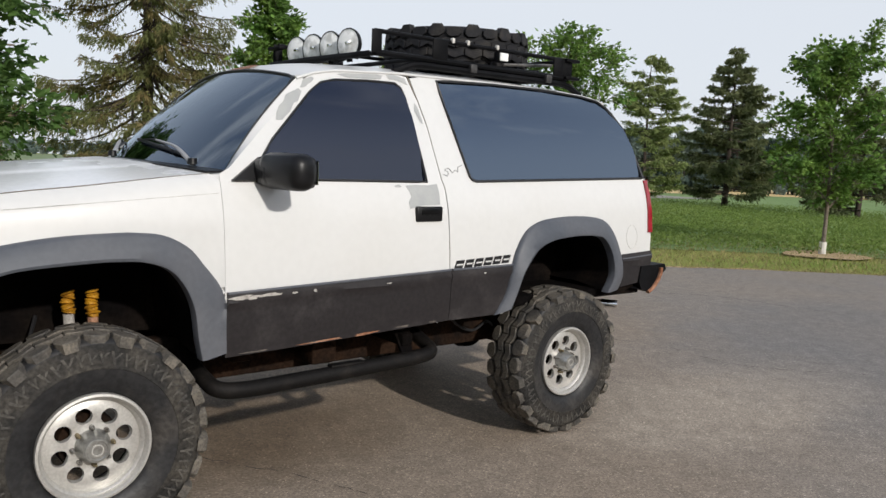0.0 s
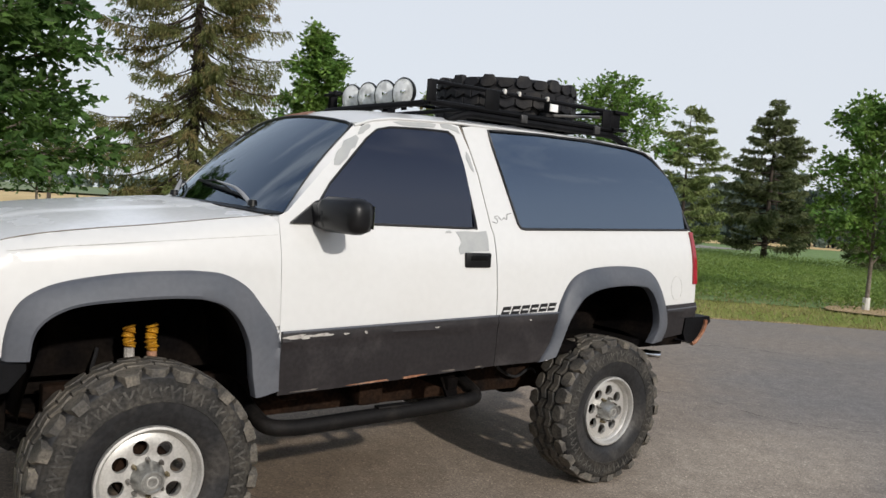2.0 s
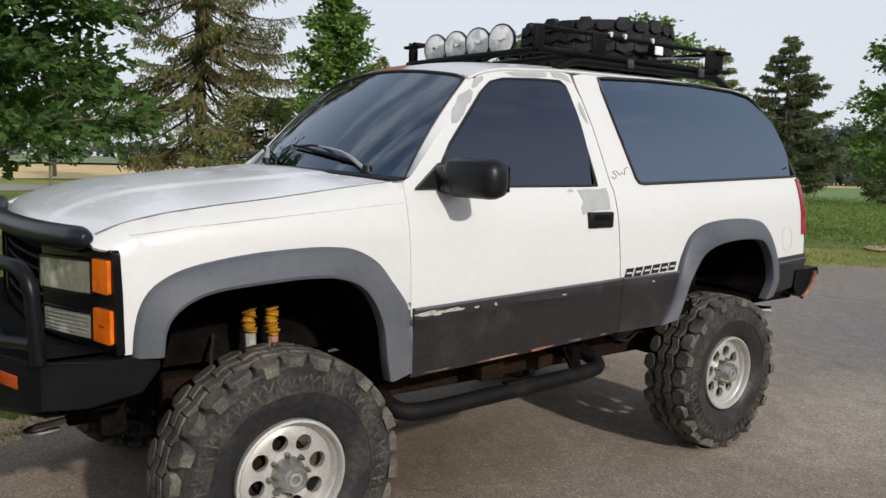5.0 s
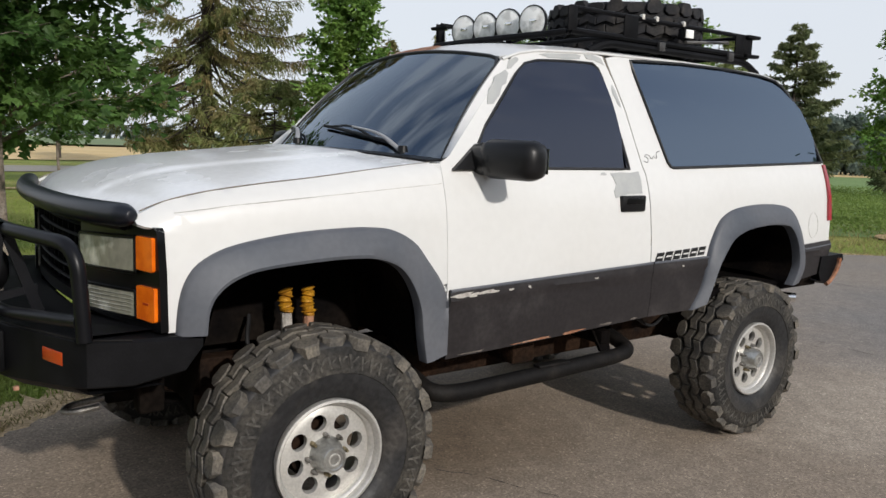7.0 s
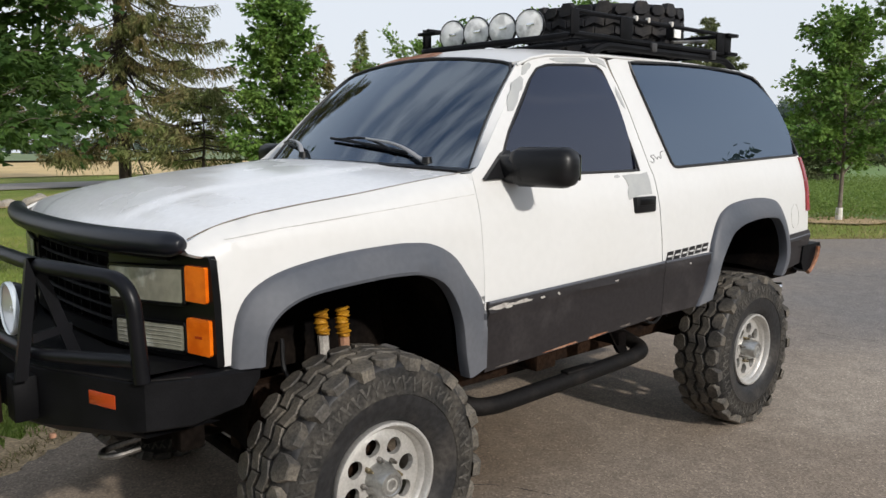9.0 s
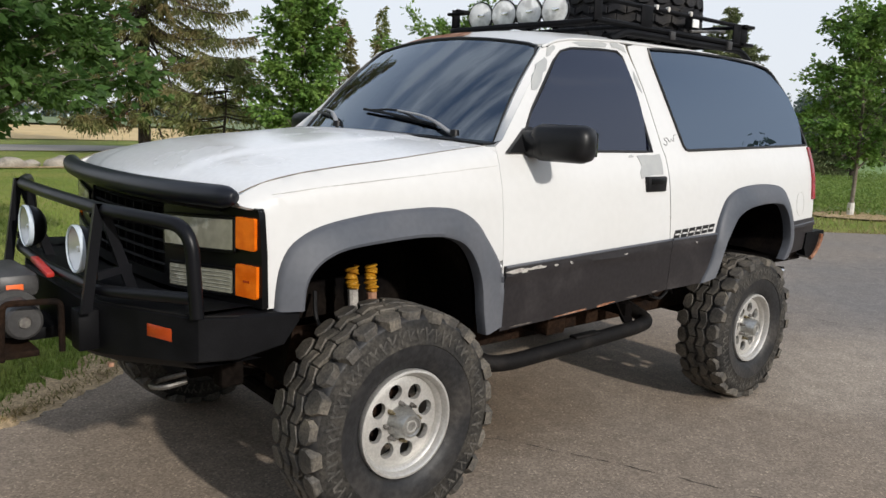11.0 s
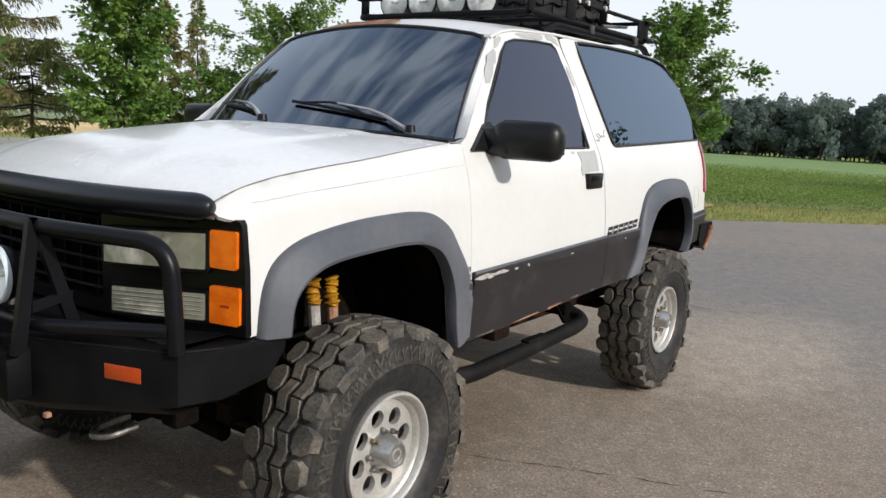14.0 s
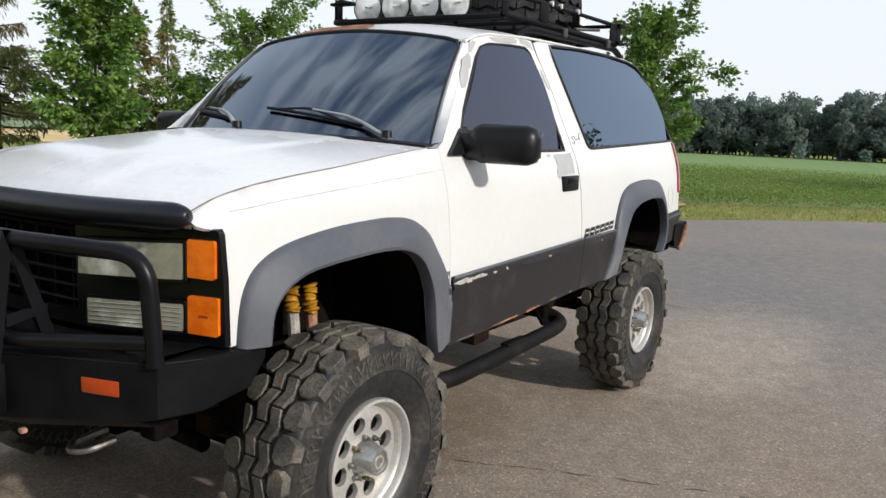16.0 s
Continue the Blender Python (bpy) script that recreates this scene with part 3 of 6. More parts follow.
REAR_OUT = [(2.215, 0.800), (2.295, 0.930), (2.325, 1.041), (2.368, 1.167), (2.450, 1.275), (2.550, 1.325), (2.650, 1.346), (2.800, 1.358), (2.954, 1.359), (3.100, 1.350), (3.207, 1.324), (3.296, 1.246), (3.379, 1.103), (3.420, 0.957), (3.375, 0.862)]
REAR_IN = [(2.318, 0.840), (2.386, 1.012), (2.425, 1.074), (2.513, 1.167), (2.600, 1.205), (2.700, 1.226), (2.850, 1.238), (2.970, 1.239), (3.070, 1.232), (3.150, 1.210), (3.232, 1.113), (3.267, 0.970), (3.210, 0.858)]


def grown(points, centre, amount):
    """The points moved away from the centre."""
    c = Vector(centre)
    return [tuple(Vector(p) + (Vector(p) - c).normalized() * amount) for p in points]


truck = thing("sport_utility_truck", "lifted white two-door off-road truck with primer patches and dark cladding", "truck")
arch_f = grown(FLARE_IN, (0.0, 0.75), 0.022)
arch_r = grown(REAR_IN, (2.83, 0.75), 0.022)
DOOR = [(0.5725, 0.775), (0.5725, 1.575), (0.625, 1.602), (1.105, 2.052), (1.17, 2.090), (1.3, 2.112), (1.65, 2.134), (1.752, 2.12), (1.80, 1.99), (1.826, 1.85), (1.845, 1.57), (1.856, 1.53), (1.868, 0.80)]
DOOR_GLASS = [(1.742, 1.556), (1.738, 1.70), (1.728, 1.90), (1.715, 2.01), (1.70, 2.055), (1.665, 2.078), (1.50, 2.076), (1.28, 2.062), (1.195, 2.040), (1.12, 1.985), (0.869, 1.742), (0.763, 1.611), (0.735, 1.556)]
QUARTER = [(1.874, 0.80), (1.862, 1.53), (1.851, 1.57), (1.832, 1.86), (1.806, 2.0), (1.775, 2.116), (1.90, 2.140), (2.6, 2.150), (3.2, 2.141), (3.38, 2.128), (3.485, 2.10), (3.56, 2.05), (3.67, 1.93), (3.75, 1.60), (3.752, 1.30), (3.742, 1.10), (3.70, 0.90), (3.30, 0.88)] + arch_r[-2:1:-1] + [(2.36, 0.90), (2.30, 0.80)]
QUARTER_GLASS = [(1.962, 2.118), (2.40, 2.138), (2.85, 2.143), (3.25, 2.132), (3.42, 2.112), (3.50, 2.075), (3.635, 1.945), (3.69, 1.80), (3.722, 1.612), (3.71, 1.604), (2.10, 1.564), (2.07, 1.570), (2.055, 1.590)]


def mirrored_pair(build):
    for s in (-1, 1):
        build(s)


def body_side(s):
    out = (0, s, 0)
    side = on_side(s)
    part("front_fender", sheet([(-0.655, 1.388), (-0.662, 1.374), (-0.658, 1.362), (-0.640, 1.355), (-0.616, 1.350), (-0.606, 1.338), (-0.592, 1.2), (-0.575, 0.995)] + arch_f + [(0.5705, 0.77), (0.5705, 1.573), (0.45, 1.566), (0.3, 1.548), (0.15, 1.528), (0.0, 1.51), (-0.2, 1.49), (-0.4, 1.465), (-0.55, 1.435)], side, out, step=0.032), PAINT, truck)
    door = part("door", sheet(DOOR, side, out, [DOOR_GLASS]), PAINT, truck)
    part("quarter_panel", sheet(QUARTER, side, out, [QUARTER_GLASS]), PAINT, truck)
    part("door_window", sheet(DOOR_GLASS, on_glass(s), out, thick=0.004, step=0.05), TINT, door, "dark tinted window glass").visible_shadow = False
    quarter = part("quarter_window", sheet(QUARTER_GLASS, on_glass(s), out, thick=0.004, step=0.05), REAR_TINT, truck, "dark tinted window glass")
    part("window_seal", tube(bmesh.new(), [on_side(s, 0.001)(*p) for p in dense(DOOR_GLASS, 0.06)], 0.0075, 6, True), RUBBER_TRIM, door)
    part("window_seal", tube(bmesh.new(), [on_side(s, 0.004)(*p) for p in dense(QUARTER_GLASS, 0.06)], 0.008, 6, True), RUBBER_TRIM, quarter)
    part("window_ledge", reveal(DOOR_GLASS, s), RUBBER_TRIM, door)
    part("window_ledge", reveal(QUARTER_GLASS, s), RUBBER_TRIM, quarter)
    part("rear_pillar_trim", sheet([(3.49, 2.098), (3.56, 2.05), (3.67, 1.93), (3.75, 1.60), (3.722, 1.602), (3.635, 1.95), (3.505, 2.078)], on_side(s, 0.006), out, step=0.05), PLASTIC, truck, "black rear pillar trim")
    # fender crease as a thin grey line, its shading put into the colour
    part("body_line", tube(bmesh.new(), [on_side(s, 0.0)(x, float(np.interp(x, [-0.56, -0.35, -0.11, 0.14, 0.56], [1.395, 1.419, 1.439, 1.458, 1.491]))) for x in np.linspace(-0.54, 0.56, 24)], 0.0013, 5), FAINT, truck)
    part("door_seam", tube(bmesh.new(), [on_side(s, -0.007)(x, z) for x, z in ((1.871, 0.82), (1.866, 1.2), (1.859, 1.53), (1.848, 1.57), (1.829, 1.855), (1.803, 1.995), (1.762, 2.125))], 0.0055, 6), SEAM, truck)
    # lower cladding in three pieces
    low = on_cladding(s)
    part("lower_cladding", sheet([(0.578, 0.752), (1.04, 0.766), (1.8695, 0.802), (1.8685, clad_top(1.86)), (1.2, clad_top(1.2)), (0.578, 1.053)], low, out, thick=0.02, step=0.024), CLADDING, door, "scuffed dark grey lower cladding")
    part("lower_cladding", sheet([(1.8725, 0.802), (2.245, 0.803), (2.29, 0.92), (2.325, 1.04), (2.345, 1.093), (1.8715, clad_top(1.874))], low, out, thick=0.02, step=0.024), CLADDING, truck, "scuffed dark grey lower cladding")
    part("lower_cladding", sheet([(3.37, 0.872), (3.70, 0.90), (3.742, 1.0), (3.748, 1.108), (3.385, 1.096), (3.42, 0.96)], low, out, thick=0.02, step=0.024), CLADDING, truck, "scuffed dark grey lower cladding")
    part("cladding_strip", tube(bmesh.new(), [on_side(s, 0.013)(x, clad_top(x) - 0.006) for x in np.linspace(0.58, 1.863, 24)], 0.007, 6), FLARE, door)
    part("cladding_strip", tube(bmesh.new(), [on_side(s, 0.013)(x, clad_top(x) - 0.006) for x in np.linspace(1.876, 2.34, 8)], 0.007, 6), FLARE, truck)
    part("cladding_strip", tube(bmesh.new(), [on_side(s, 0.013)(x, clad_top(x) - 0.03) for x in np.linspace(3.40, 3.745, 6)], 0.006, 6), FLARE, truck)
    # wheel arch flares: a rolled plastic lip round each opening
    for outer, inner in ((FLARE_OUT, FLARE_IN), (REAR_OUT, REAR_IN)):
        a, b = resample(spline([(*p, 0) for p in outer], 5), 60), resample(spline([(*p, 0) for p in inner], 5), 60)
        rails = []
        for k, off in ((0.0, -0.004), (0.012, 0.012), (0.045, 0.021), (0.16, 0.030), (0.5, 0.046), (0.86, 0.060), (0.97, 0.056), (1.0, 0.040), (1.0, 0.004)):
            rails.append([on_side(s, off)(*p.lerp(q, k)[:2]) for p, q in zip(a, b)])
        flare = loft(bmesh.new(), rails)
        part("wheel_arch_flare", flare, FLARE, truck, "faded grey plastic wheel arch flare")
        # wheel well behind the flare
        # the well's blackness is its shade, held by the underbody colour
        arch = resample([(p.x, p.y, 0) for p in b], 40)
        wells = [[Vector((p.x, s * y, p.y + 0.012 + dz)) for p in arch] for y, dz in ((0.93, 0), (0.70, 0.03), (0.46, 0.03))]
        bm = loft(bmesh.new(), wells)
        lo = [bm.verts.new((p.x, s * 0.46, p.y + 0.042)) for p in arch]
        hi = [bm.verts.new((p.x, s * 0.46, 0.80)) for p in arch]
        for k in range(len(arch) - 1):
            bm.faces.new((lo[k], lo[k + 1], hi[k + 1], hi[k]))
        part("wheel_well", bm, UNDER, truck, "dirty wheel well, blackened for the shade inside")
    # windscreen pillar between glass and door
    edge = [on_screen(s, v, 0.002) for v in np.linspace(0, 1, 14)]
    frame_line = resample([on_side(s, -0.002)(*p) for p in [(0.575, 1.572), (0.625, 1.600), (1.105, 2.050)]][1:], 14)
    rail = [a.lerp(b, 0.22) + Vector((-0.008, s * 0.010, 0.006)) for a, b in zip(edge, frame_line)]
    bm = loft(bmesh.new(), [edge, rail, frame_line])
    part("windscreen_pillar", bm, PAINT, truck)
    bm = bmesh.new()
    tri = [on_side(s, -0.004)(0.575, 1.574), on_side(s, -0.004)(0.63, 1.602), on_screen(s, 0, 0.0), Vector((0.50, s * 0.80, 1.577))]
    bm.faces.new([bm.verts.new(p) for p in tri])
    part("cowl_corner", bm, PAINT, truck)
    # drip line along the roof
    part("roof_gutter", tube(bmesh.new(), [on_side(s, 0.0)(x, roof_edge(x) - 0.014) for x in np.linspace(1.06, 3.36, 42)], 0.008, 8), PAINT, truck)
    part("door_handle", box(bmesh.new(), on_side(s, 0.004)(1.722, 1.388), (0.172, 0.03, 0.080), 0.008), PLASTIC, door, "black recessed door handle")
    part("handle_grip", box(bmesh.new(), on_side(s, 0.019)(1.725, 1.402), (0.12, 0.014, 0.034), 0.005), GRILLE, door)
    tail = part("tail_light", sheet([(3.706, 1.235), (3.752, 1.235), (3.756, 1.592), (3.722, 1.592)], on_side(s, 0.012), out, thick=0.03, step=0.04), TAIL, truck, "red tail light lens")
    box_b = box(bmesh.new(), (3.775, s * 0.755, 1.413), (0.04, 0.085, 0.355), 0.01)
    part("rear_lens", box_b, TAIL, tail)
    ring = [on_side(s, 0.001)(3.52 + 0.062 * math.cos(t), 1.210 + 0.080 * math.sin(t)) for t in np.linspace(0, 2 * math.pi, 29)[:-1]]
    part("fuel_door", tube(bmesh.new(), ring, 0.0013, 5, True), FAINT, truck, "round fuel filler door outline")


mirrored_pair(body_side)
for s in (-1, 1):
    part("side_trim", sheet([(0.66, 0.86), (2.0, 0.90), (2.3, 1.42), (3.66, 1.42), (3.70, 1.60), (3.62, 1.92), (3.48, 2.06), (3.30, 2.085), (1.30, 2.075), (1.10, 1.99), (0.74, 1.63), (0.66, 1.54)], on_side(s, -0.056), (0, s, 0), [[(x, z - 0.012) for x, z in grown(DOOR_GLASS, (1.3, 1.8), -0.03)], [(x, z - 0.012) for x, z in grown(QUARTER_GLASS, (2.85, 1.85), -0.06)]], step=0.09, thick=0.01), CABIN, truck, "grey cabin side trim")

# hood, cowl, screen, roof, tail
ys = np.linspace(-0.853, 0.853, 35)
front = [(hood_front(y), y) for y in ys]
rear = [(0.37 + 0.17 * (abs(y) / 0.85) ** 2, y) for y in ys[::-1]]
part("hood", sheet(front + rear, on_hood, (0, 0, 1), step=0.028), HOOD, truck, "white hood with worn clear coat, set brighter for skylight")
cowl = sheet([(0.355 + 0.17 * (abs(y) / 0.85) ** 2, y) for y in ys] + [(0.50 + 0.19 * (abs(y) / 0.8) ** 2, y) for y in np.linspace(0.80, -0.80, 25)], lambda x, y: Vector((x, y, 1.586 + 0.028 * (1 - (y / 0.85) ** 2))), (0, 0, 1), step=0.07)
part("cowl", cowl, PLASTIC, truck, "black cowl vent panel")
pane = [(u, v) for u, v in [(-1, 0), (-0.5, 0), (0, 0), (0.5, 0), (1, 0), (1, 0.9), (0.97, 0.98), (0.9, 1), (0, 1), (-0.9, 1), (-0.97, 0.98), (-1, 0.9)]]
screen = part("windscreen", sheet(pane, on_screen, (-1, 0, 1), step=0.11, thick=0.004), SHIELD, truck, "windscreen reflecting streaky clouds")
part("windscreen_seal", tube(bmesh.new(), [on_screen(u, v, 0.002) for u, v in dense(pane, 0.08)], 0.008, 6, True), RUBBER_TRIM, screen)
xs = np.linspace(1.04, 3.50, 60)
lead = [(1.03 + 0.045 * (y / 0.655) ** 2, y) for y in np.linspace(-0.64, 0.64, 21)]
part("roof", sheet(lead + [(x, roof_half(x)) for x in xs[2:]] + [(3.53, y) for y in np.linspace(0.55, -0.55, 9)] + [(x, -roof_half(x)) for x in xs[:1:-1]], on_roof(), (0, 0, 1), step=0.09), PAINT, truck)
REAR = [(3.50, 2.10), (3.56, 2.05), (3.67, 1.93), (3.75, 1.60), (3.752, 1.30), (3.742, 1.10), (3.70, 0.90)]
rails = []
for k in np.linspace(-1, 1, 17):
    rails.append([Vector((x + 0.045 * (1 - k ** 4), k * half_width(x, z), z)) for x, z in REAR])
part("tailgate", loft(bmesh.new(), rails), PAINT, truck)
part("rear_window", loft(bmesh.new(), [[p + Vector((0.006, 0, 0.004)) for p in r[:4]] for r in rails[2:-2]]), REAR_TINT, truck, "dark tinted rear window")
bm = box(bmesh.new(), (2.1, 0, 0.84), (3.15, 1.74, 0.06), 0.01)
box(bm, (-0.05, 0, 1.08), (1.05, 0.86, 0.60), 0.02)
box(bm, (0.55, 0, 1.15), (0.06, 1.70, 0.70), 0.01)
part("floor_pan", bm, UNDER, truck)

# cabin
part("dashboard", tube(bmesh.new(), [(0.84, y, 1.50 - 0.02 * abs(y)) for y in np.linspace(-0.74, 0.74, 9)], 0.13, 12, squash=0.7), CABIN, truck, "dark grey dashboard")
part("steering_wheel", tube(bmesh.new(), [Matrix.Translation((1.08, -0.38, 1.50)) @ Matrix.Rotation(radians(-62), 4, "Y") @ Vector((0.19 * math.cos(t), 0.19 * math.sin(t), 0)) for t in np.linspace(0, 2 * math.pi, 33)[:-1]], 0.014, 8, True), CABIN, truck)
for y in (-0.40, 0.40):
    bm = box(bmesh.new(), (1.50, y, 1.17), (0.52, 0.50, 0.20), 0.06)
    box(bm, (1.78, y, 1.50), (0.15, 0.48, 0.60), 0.06, Matrix.Rotation(radians(14), 4, "Y"))
    box(bm, (1.87, y, 1.86), (0.10, 0.26, 0.16), 0.04)
    part("front_seat", bm, SEATCLOTH, truck, "grey cloth front seat")
bm = box(bmesh.new(), (2.45, 0, 1.28), (0.46, 1.16, 0.18), 0.05)
box(bm, (2.74, 0, 1.48), (0.16, 1.16, 0.44), 0.06, Matrix.Rotation(radians(14), 4, "Y"))
part("rear_seat", bm, SEATCLOTH, truck, "grey cloth rear bench seat")
part("headliner", sheet([(1.15, -0.56), (3.4, -0.52), (3.4, 0.52), (1.15, 0.56)], on_roof(-0.04), (0, 0, -1), step=0.2), CABIN, truck)

# front: black surround with lamps, grille bars, hood deflector
face = lambda off: (lambda y, z: Vector((front_x(y) - off, y, z)))
part("grille_surround", sheet([(-0.958, 1.0), (-0.5, 1.0), (0, 1.0), (0.5, 1.0), (0.958, 1.0), (0.952, 1.2), (0.940, 1.335), (0.932, 1.350), (0.88, 1.359), (0.5, 1.366), (0, 1.368), (-0.5, 1.366), (-0.88, 1.359), (-0.932, 1.350), (-0.940, 1.335), (-0.952, 1.2)], face(0.0), (-1, 0, 0), [[(-0.405, 1.045), (0.405, 1.045), (0.405, 1.322), (-0.405, 1.322)]] + [[(s * a, lo - 0.024), (s * 0.829, lo), (s * 0.829, hi), (s * a, hi - 0.026)] for s in (-1, 1) for a, lo, hi in ((0.442, 1.202, 1.298), (0.478, 1.046, 1.116))], thick=0.03), GRILLE, truck, "black grille surround")
cap_y = list(np.linspace(-0.85, 0.85, 27))
upper = [on_hood(hood_front(y) + 0.004, y) for y in cap_y]
under = [Vector((front_x(y) - 0.001, y, 1.366 - 0.006 * (abs(y) / 0.85) ** 2)) for y in cap_y]
wing = lambda s: ([on_side(s)(x, z) for x, z in ((-0.655, 1.388), (-0.662, 1.374), (-0.658, 1.362), (-0.640, 1.355), (-0.616, 1.350))], [Vector((front_x(y) - 0.001, s * y, z)) for y, z in ((0.87, 1.361), (0.89, 1.358), (0.905, 1.354), (0.922, 1.350), (0.934, 1.346))])
(la, lb), (ra, rb) = wing(-1), wing(1)
upper, under = la[::-1] + upper + ra, lb[::-1] + under + rb
part("header_panel", loft(bmesh.new(), [upper, under, [p + Vector((0.035, 0, -0.012)) for p in under]]), PAINT, truck)
part("lower_valance", loft(bmesh.new(), [[Vector((front_x(y) + dx, y, z)) for y in np.linspace(-0.86, 0.86, 21)] for dx, z in ((0.045, 0.97), (0.045, 1.07), (0.065, 1.07), (0.065, 0.97))]), UNDER, truck)
part("grille_back", box(bmesh.new(), (-0.66, 0, 1.18), (0.02, 0.84, 0.32)), UNDER, truck)
for k in range(6):
    z = 1.075 + k * 0.046
    part("grille_bar", tube(bmesh.new(), [(front_x(y) + 0.015, y, z) for y in np.linspace(-0.41, 0.41, 13)], 0.009, 6, squash=0.7), GRILLE_BAR, truck)
for k in range(-4, 5):
    part("grille_rib", box(bmesh.new(), (front_x(0.09 * k) + 0.03, 0.09 * k, 1.183), (0.02, 0.008, 0.28)), GRILLE_BAR, truck)
part("grille_trim", tube(bmesh.new(), [(front_x(y) - 0.006, y, 1.358) for y in np.linspace(-0.80, 0.80, 33)], 0.005, 6), GRILLE, truck)


def front_lamps(s):
    def rect(a, b, lo, hi, r=0.005):
        rake = lambda y, z: (s * y, z + 0.07 * min(0.0, y - 0.80))
        return [rake(a, lo + r), rake(a + r * 0.4, lo + 0.002), rake(b - r, lo), rake(b, lo + r), rake(b, hi - r), rake(b - r, hi), rake(a + r, hi), rake(a, hi - r)]
    for lo, hi, a in ((1.196, 1.304, 0.435), (1.040, 1.122, 0.470)):
        lamp = part("headlight", sheet(rect(a, 0.835, lo, hi), face(0.016), (-1, 0, 0), thick=0.03, step=0.04), HEADLIGHT, truck, "cloudy rectangular headlight, reflector glints in its colour")
        rim = rect(a - 0.006, 0.841, lo - 0.006, hi + 0.006)
        part("bezel", tube(bmesh.new(), [face(0.012)(*p) for p in dense(rim, 0.05)], 0.006, 6, True), GRILLE, lamp)
        if lo < 1.1:
            for z in np.linspace(1.054, 1.110, 5):
                part("flute", tube(bmesh.new(), [face(0.0165)(s * y, z + 0.07 * min(0.0, y - 0.80)) for y in np.linspace(a + 0.012, 0.826, 10)], 0.0018, 5), HEADLIGHT, lamp)
    for lo, hi in ((1.203, 1.318), (1.034, 1.150)):
        signal = part("turn_signal", sheet(rect(0.848, 0.936 if lo > 1.1 else 0.946, lo, hi), face(0.014), (-1, 0, 0), thick=0.03, step=0.04), AMBER, truck, "amber turn signal lens")
        if lo < 1.1:
            part("lens_mark", sheet([(s * 0.885, 1.088), (s * 0.915, 1.088), (s * 0.915, 1.096), (s * 0.885, 1.096)], face(0.0155), (-1, 0, 0), thick=0.002, step=0.02), AMBER_DARK, signal)


mirrored_pair(front_lamps)
path = [Vector((-0.786 + 0.116 * (abs(y) / 0.885) ** 2.4, y, 1.388 - 0.008 * (1 - (y / 0.885) ** 2))) for y in [0.885 * math.sin(t) for t in np.linspace(-math.pi / 2, math.pi / 2, 51)]]
bm = tube(bmesh.new(), path, [0.014 + 0.027 * min(1, (0.886 - abs(p.y)) / 0.05) ** 0.5 for p in path], 16)
part("hood_deflector", bm, DEFLECT, truck, "smoked acrylic hood deflector", 60)
part("deflector_lip", tube(bmesh.new(), [p + Vector((0.035, 0, -0.045)) for p in path[8:-8]], 0.014, 8), PLASTIC, truck)

# ---- front bumper, bull bar, winch ----
left = [(-0.47, -0.985, 0.985, 0.945), (-0.53, -0.985, 0.987, 0.868), (-0.70, -0.978, 0.995, 0.838), (-0.835, -0.950, 1.003, 0.842), (-0.872, -0.905, 1.005, 0.838), (-1.0, -0.50, 0.985, 0.785), (-1.03, -0.36, 0.98, 0.775)]
plan = left + [(x, -y, a, b) for x, y, a, b in left[::-1]]
rails = [[], [], [], [], [], [], []]
for x, y, a, b in plan:
    inward = Vector((0.30, 0, 0)) if abs(y) < 0.93 else Vector((0.02, -0.25 if y > 0 else 0.25, 0))
    n = inward.normalized()
    tuck = 0.030 if abs(y) < 0.93 else 0.006
    rows = (Vector((x, y, a)) + inward, Vector((x, y, a)) + n * 0.012, Vector((x, y, a - 0.010)) - n * 0.0, Vector((x, y, b + 0.006)), Vector((x, y, b)) + n * 0.006, Vector((x, y, b - tuck)) + n * 0.055, Vector((x, y, b - tuck)) + inward)
    for r, p in zip(rails, rows):
        r.append(p)
bumper = part("front_bumper", loft(bmesh.new(), rails), BLACK, truck, "black steel off-road front bumper", 25)
part("worn_edge", tube(bmesh.new(), [p.lerp(q, 0.4) + Vector((0, 0, 0.001)) for p, q in zip(rails[1][2:-2], rails[2][2:-2])], 0.0042, 6), STEP, bumper, "upper bumper edge worn to pale metal")


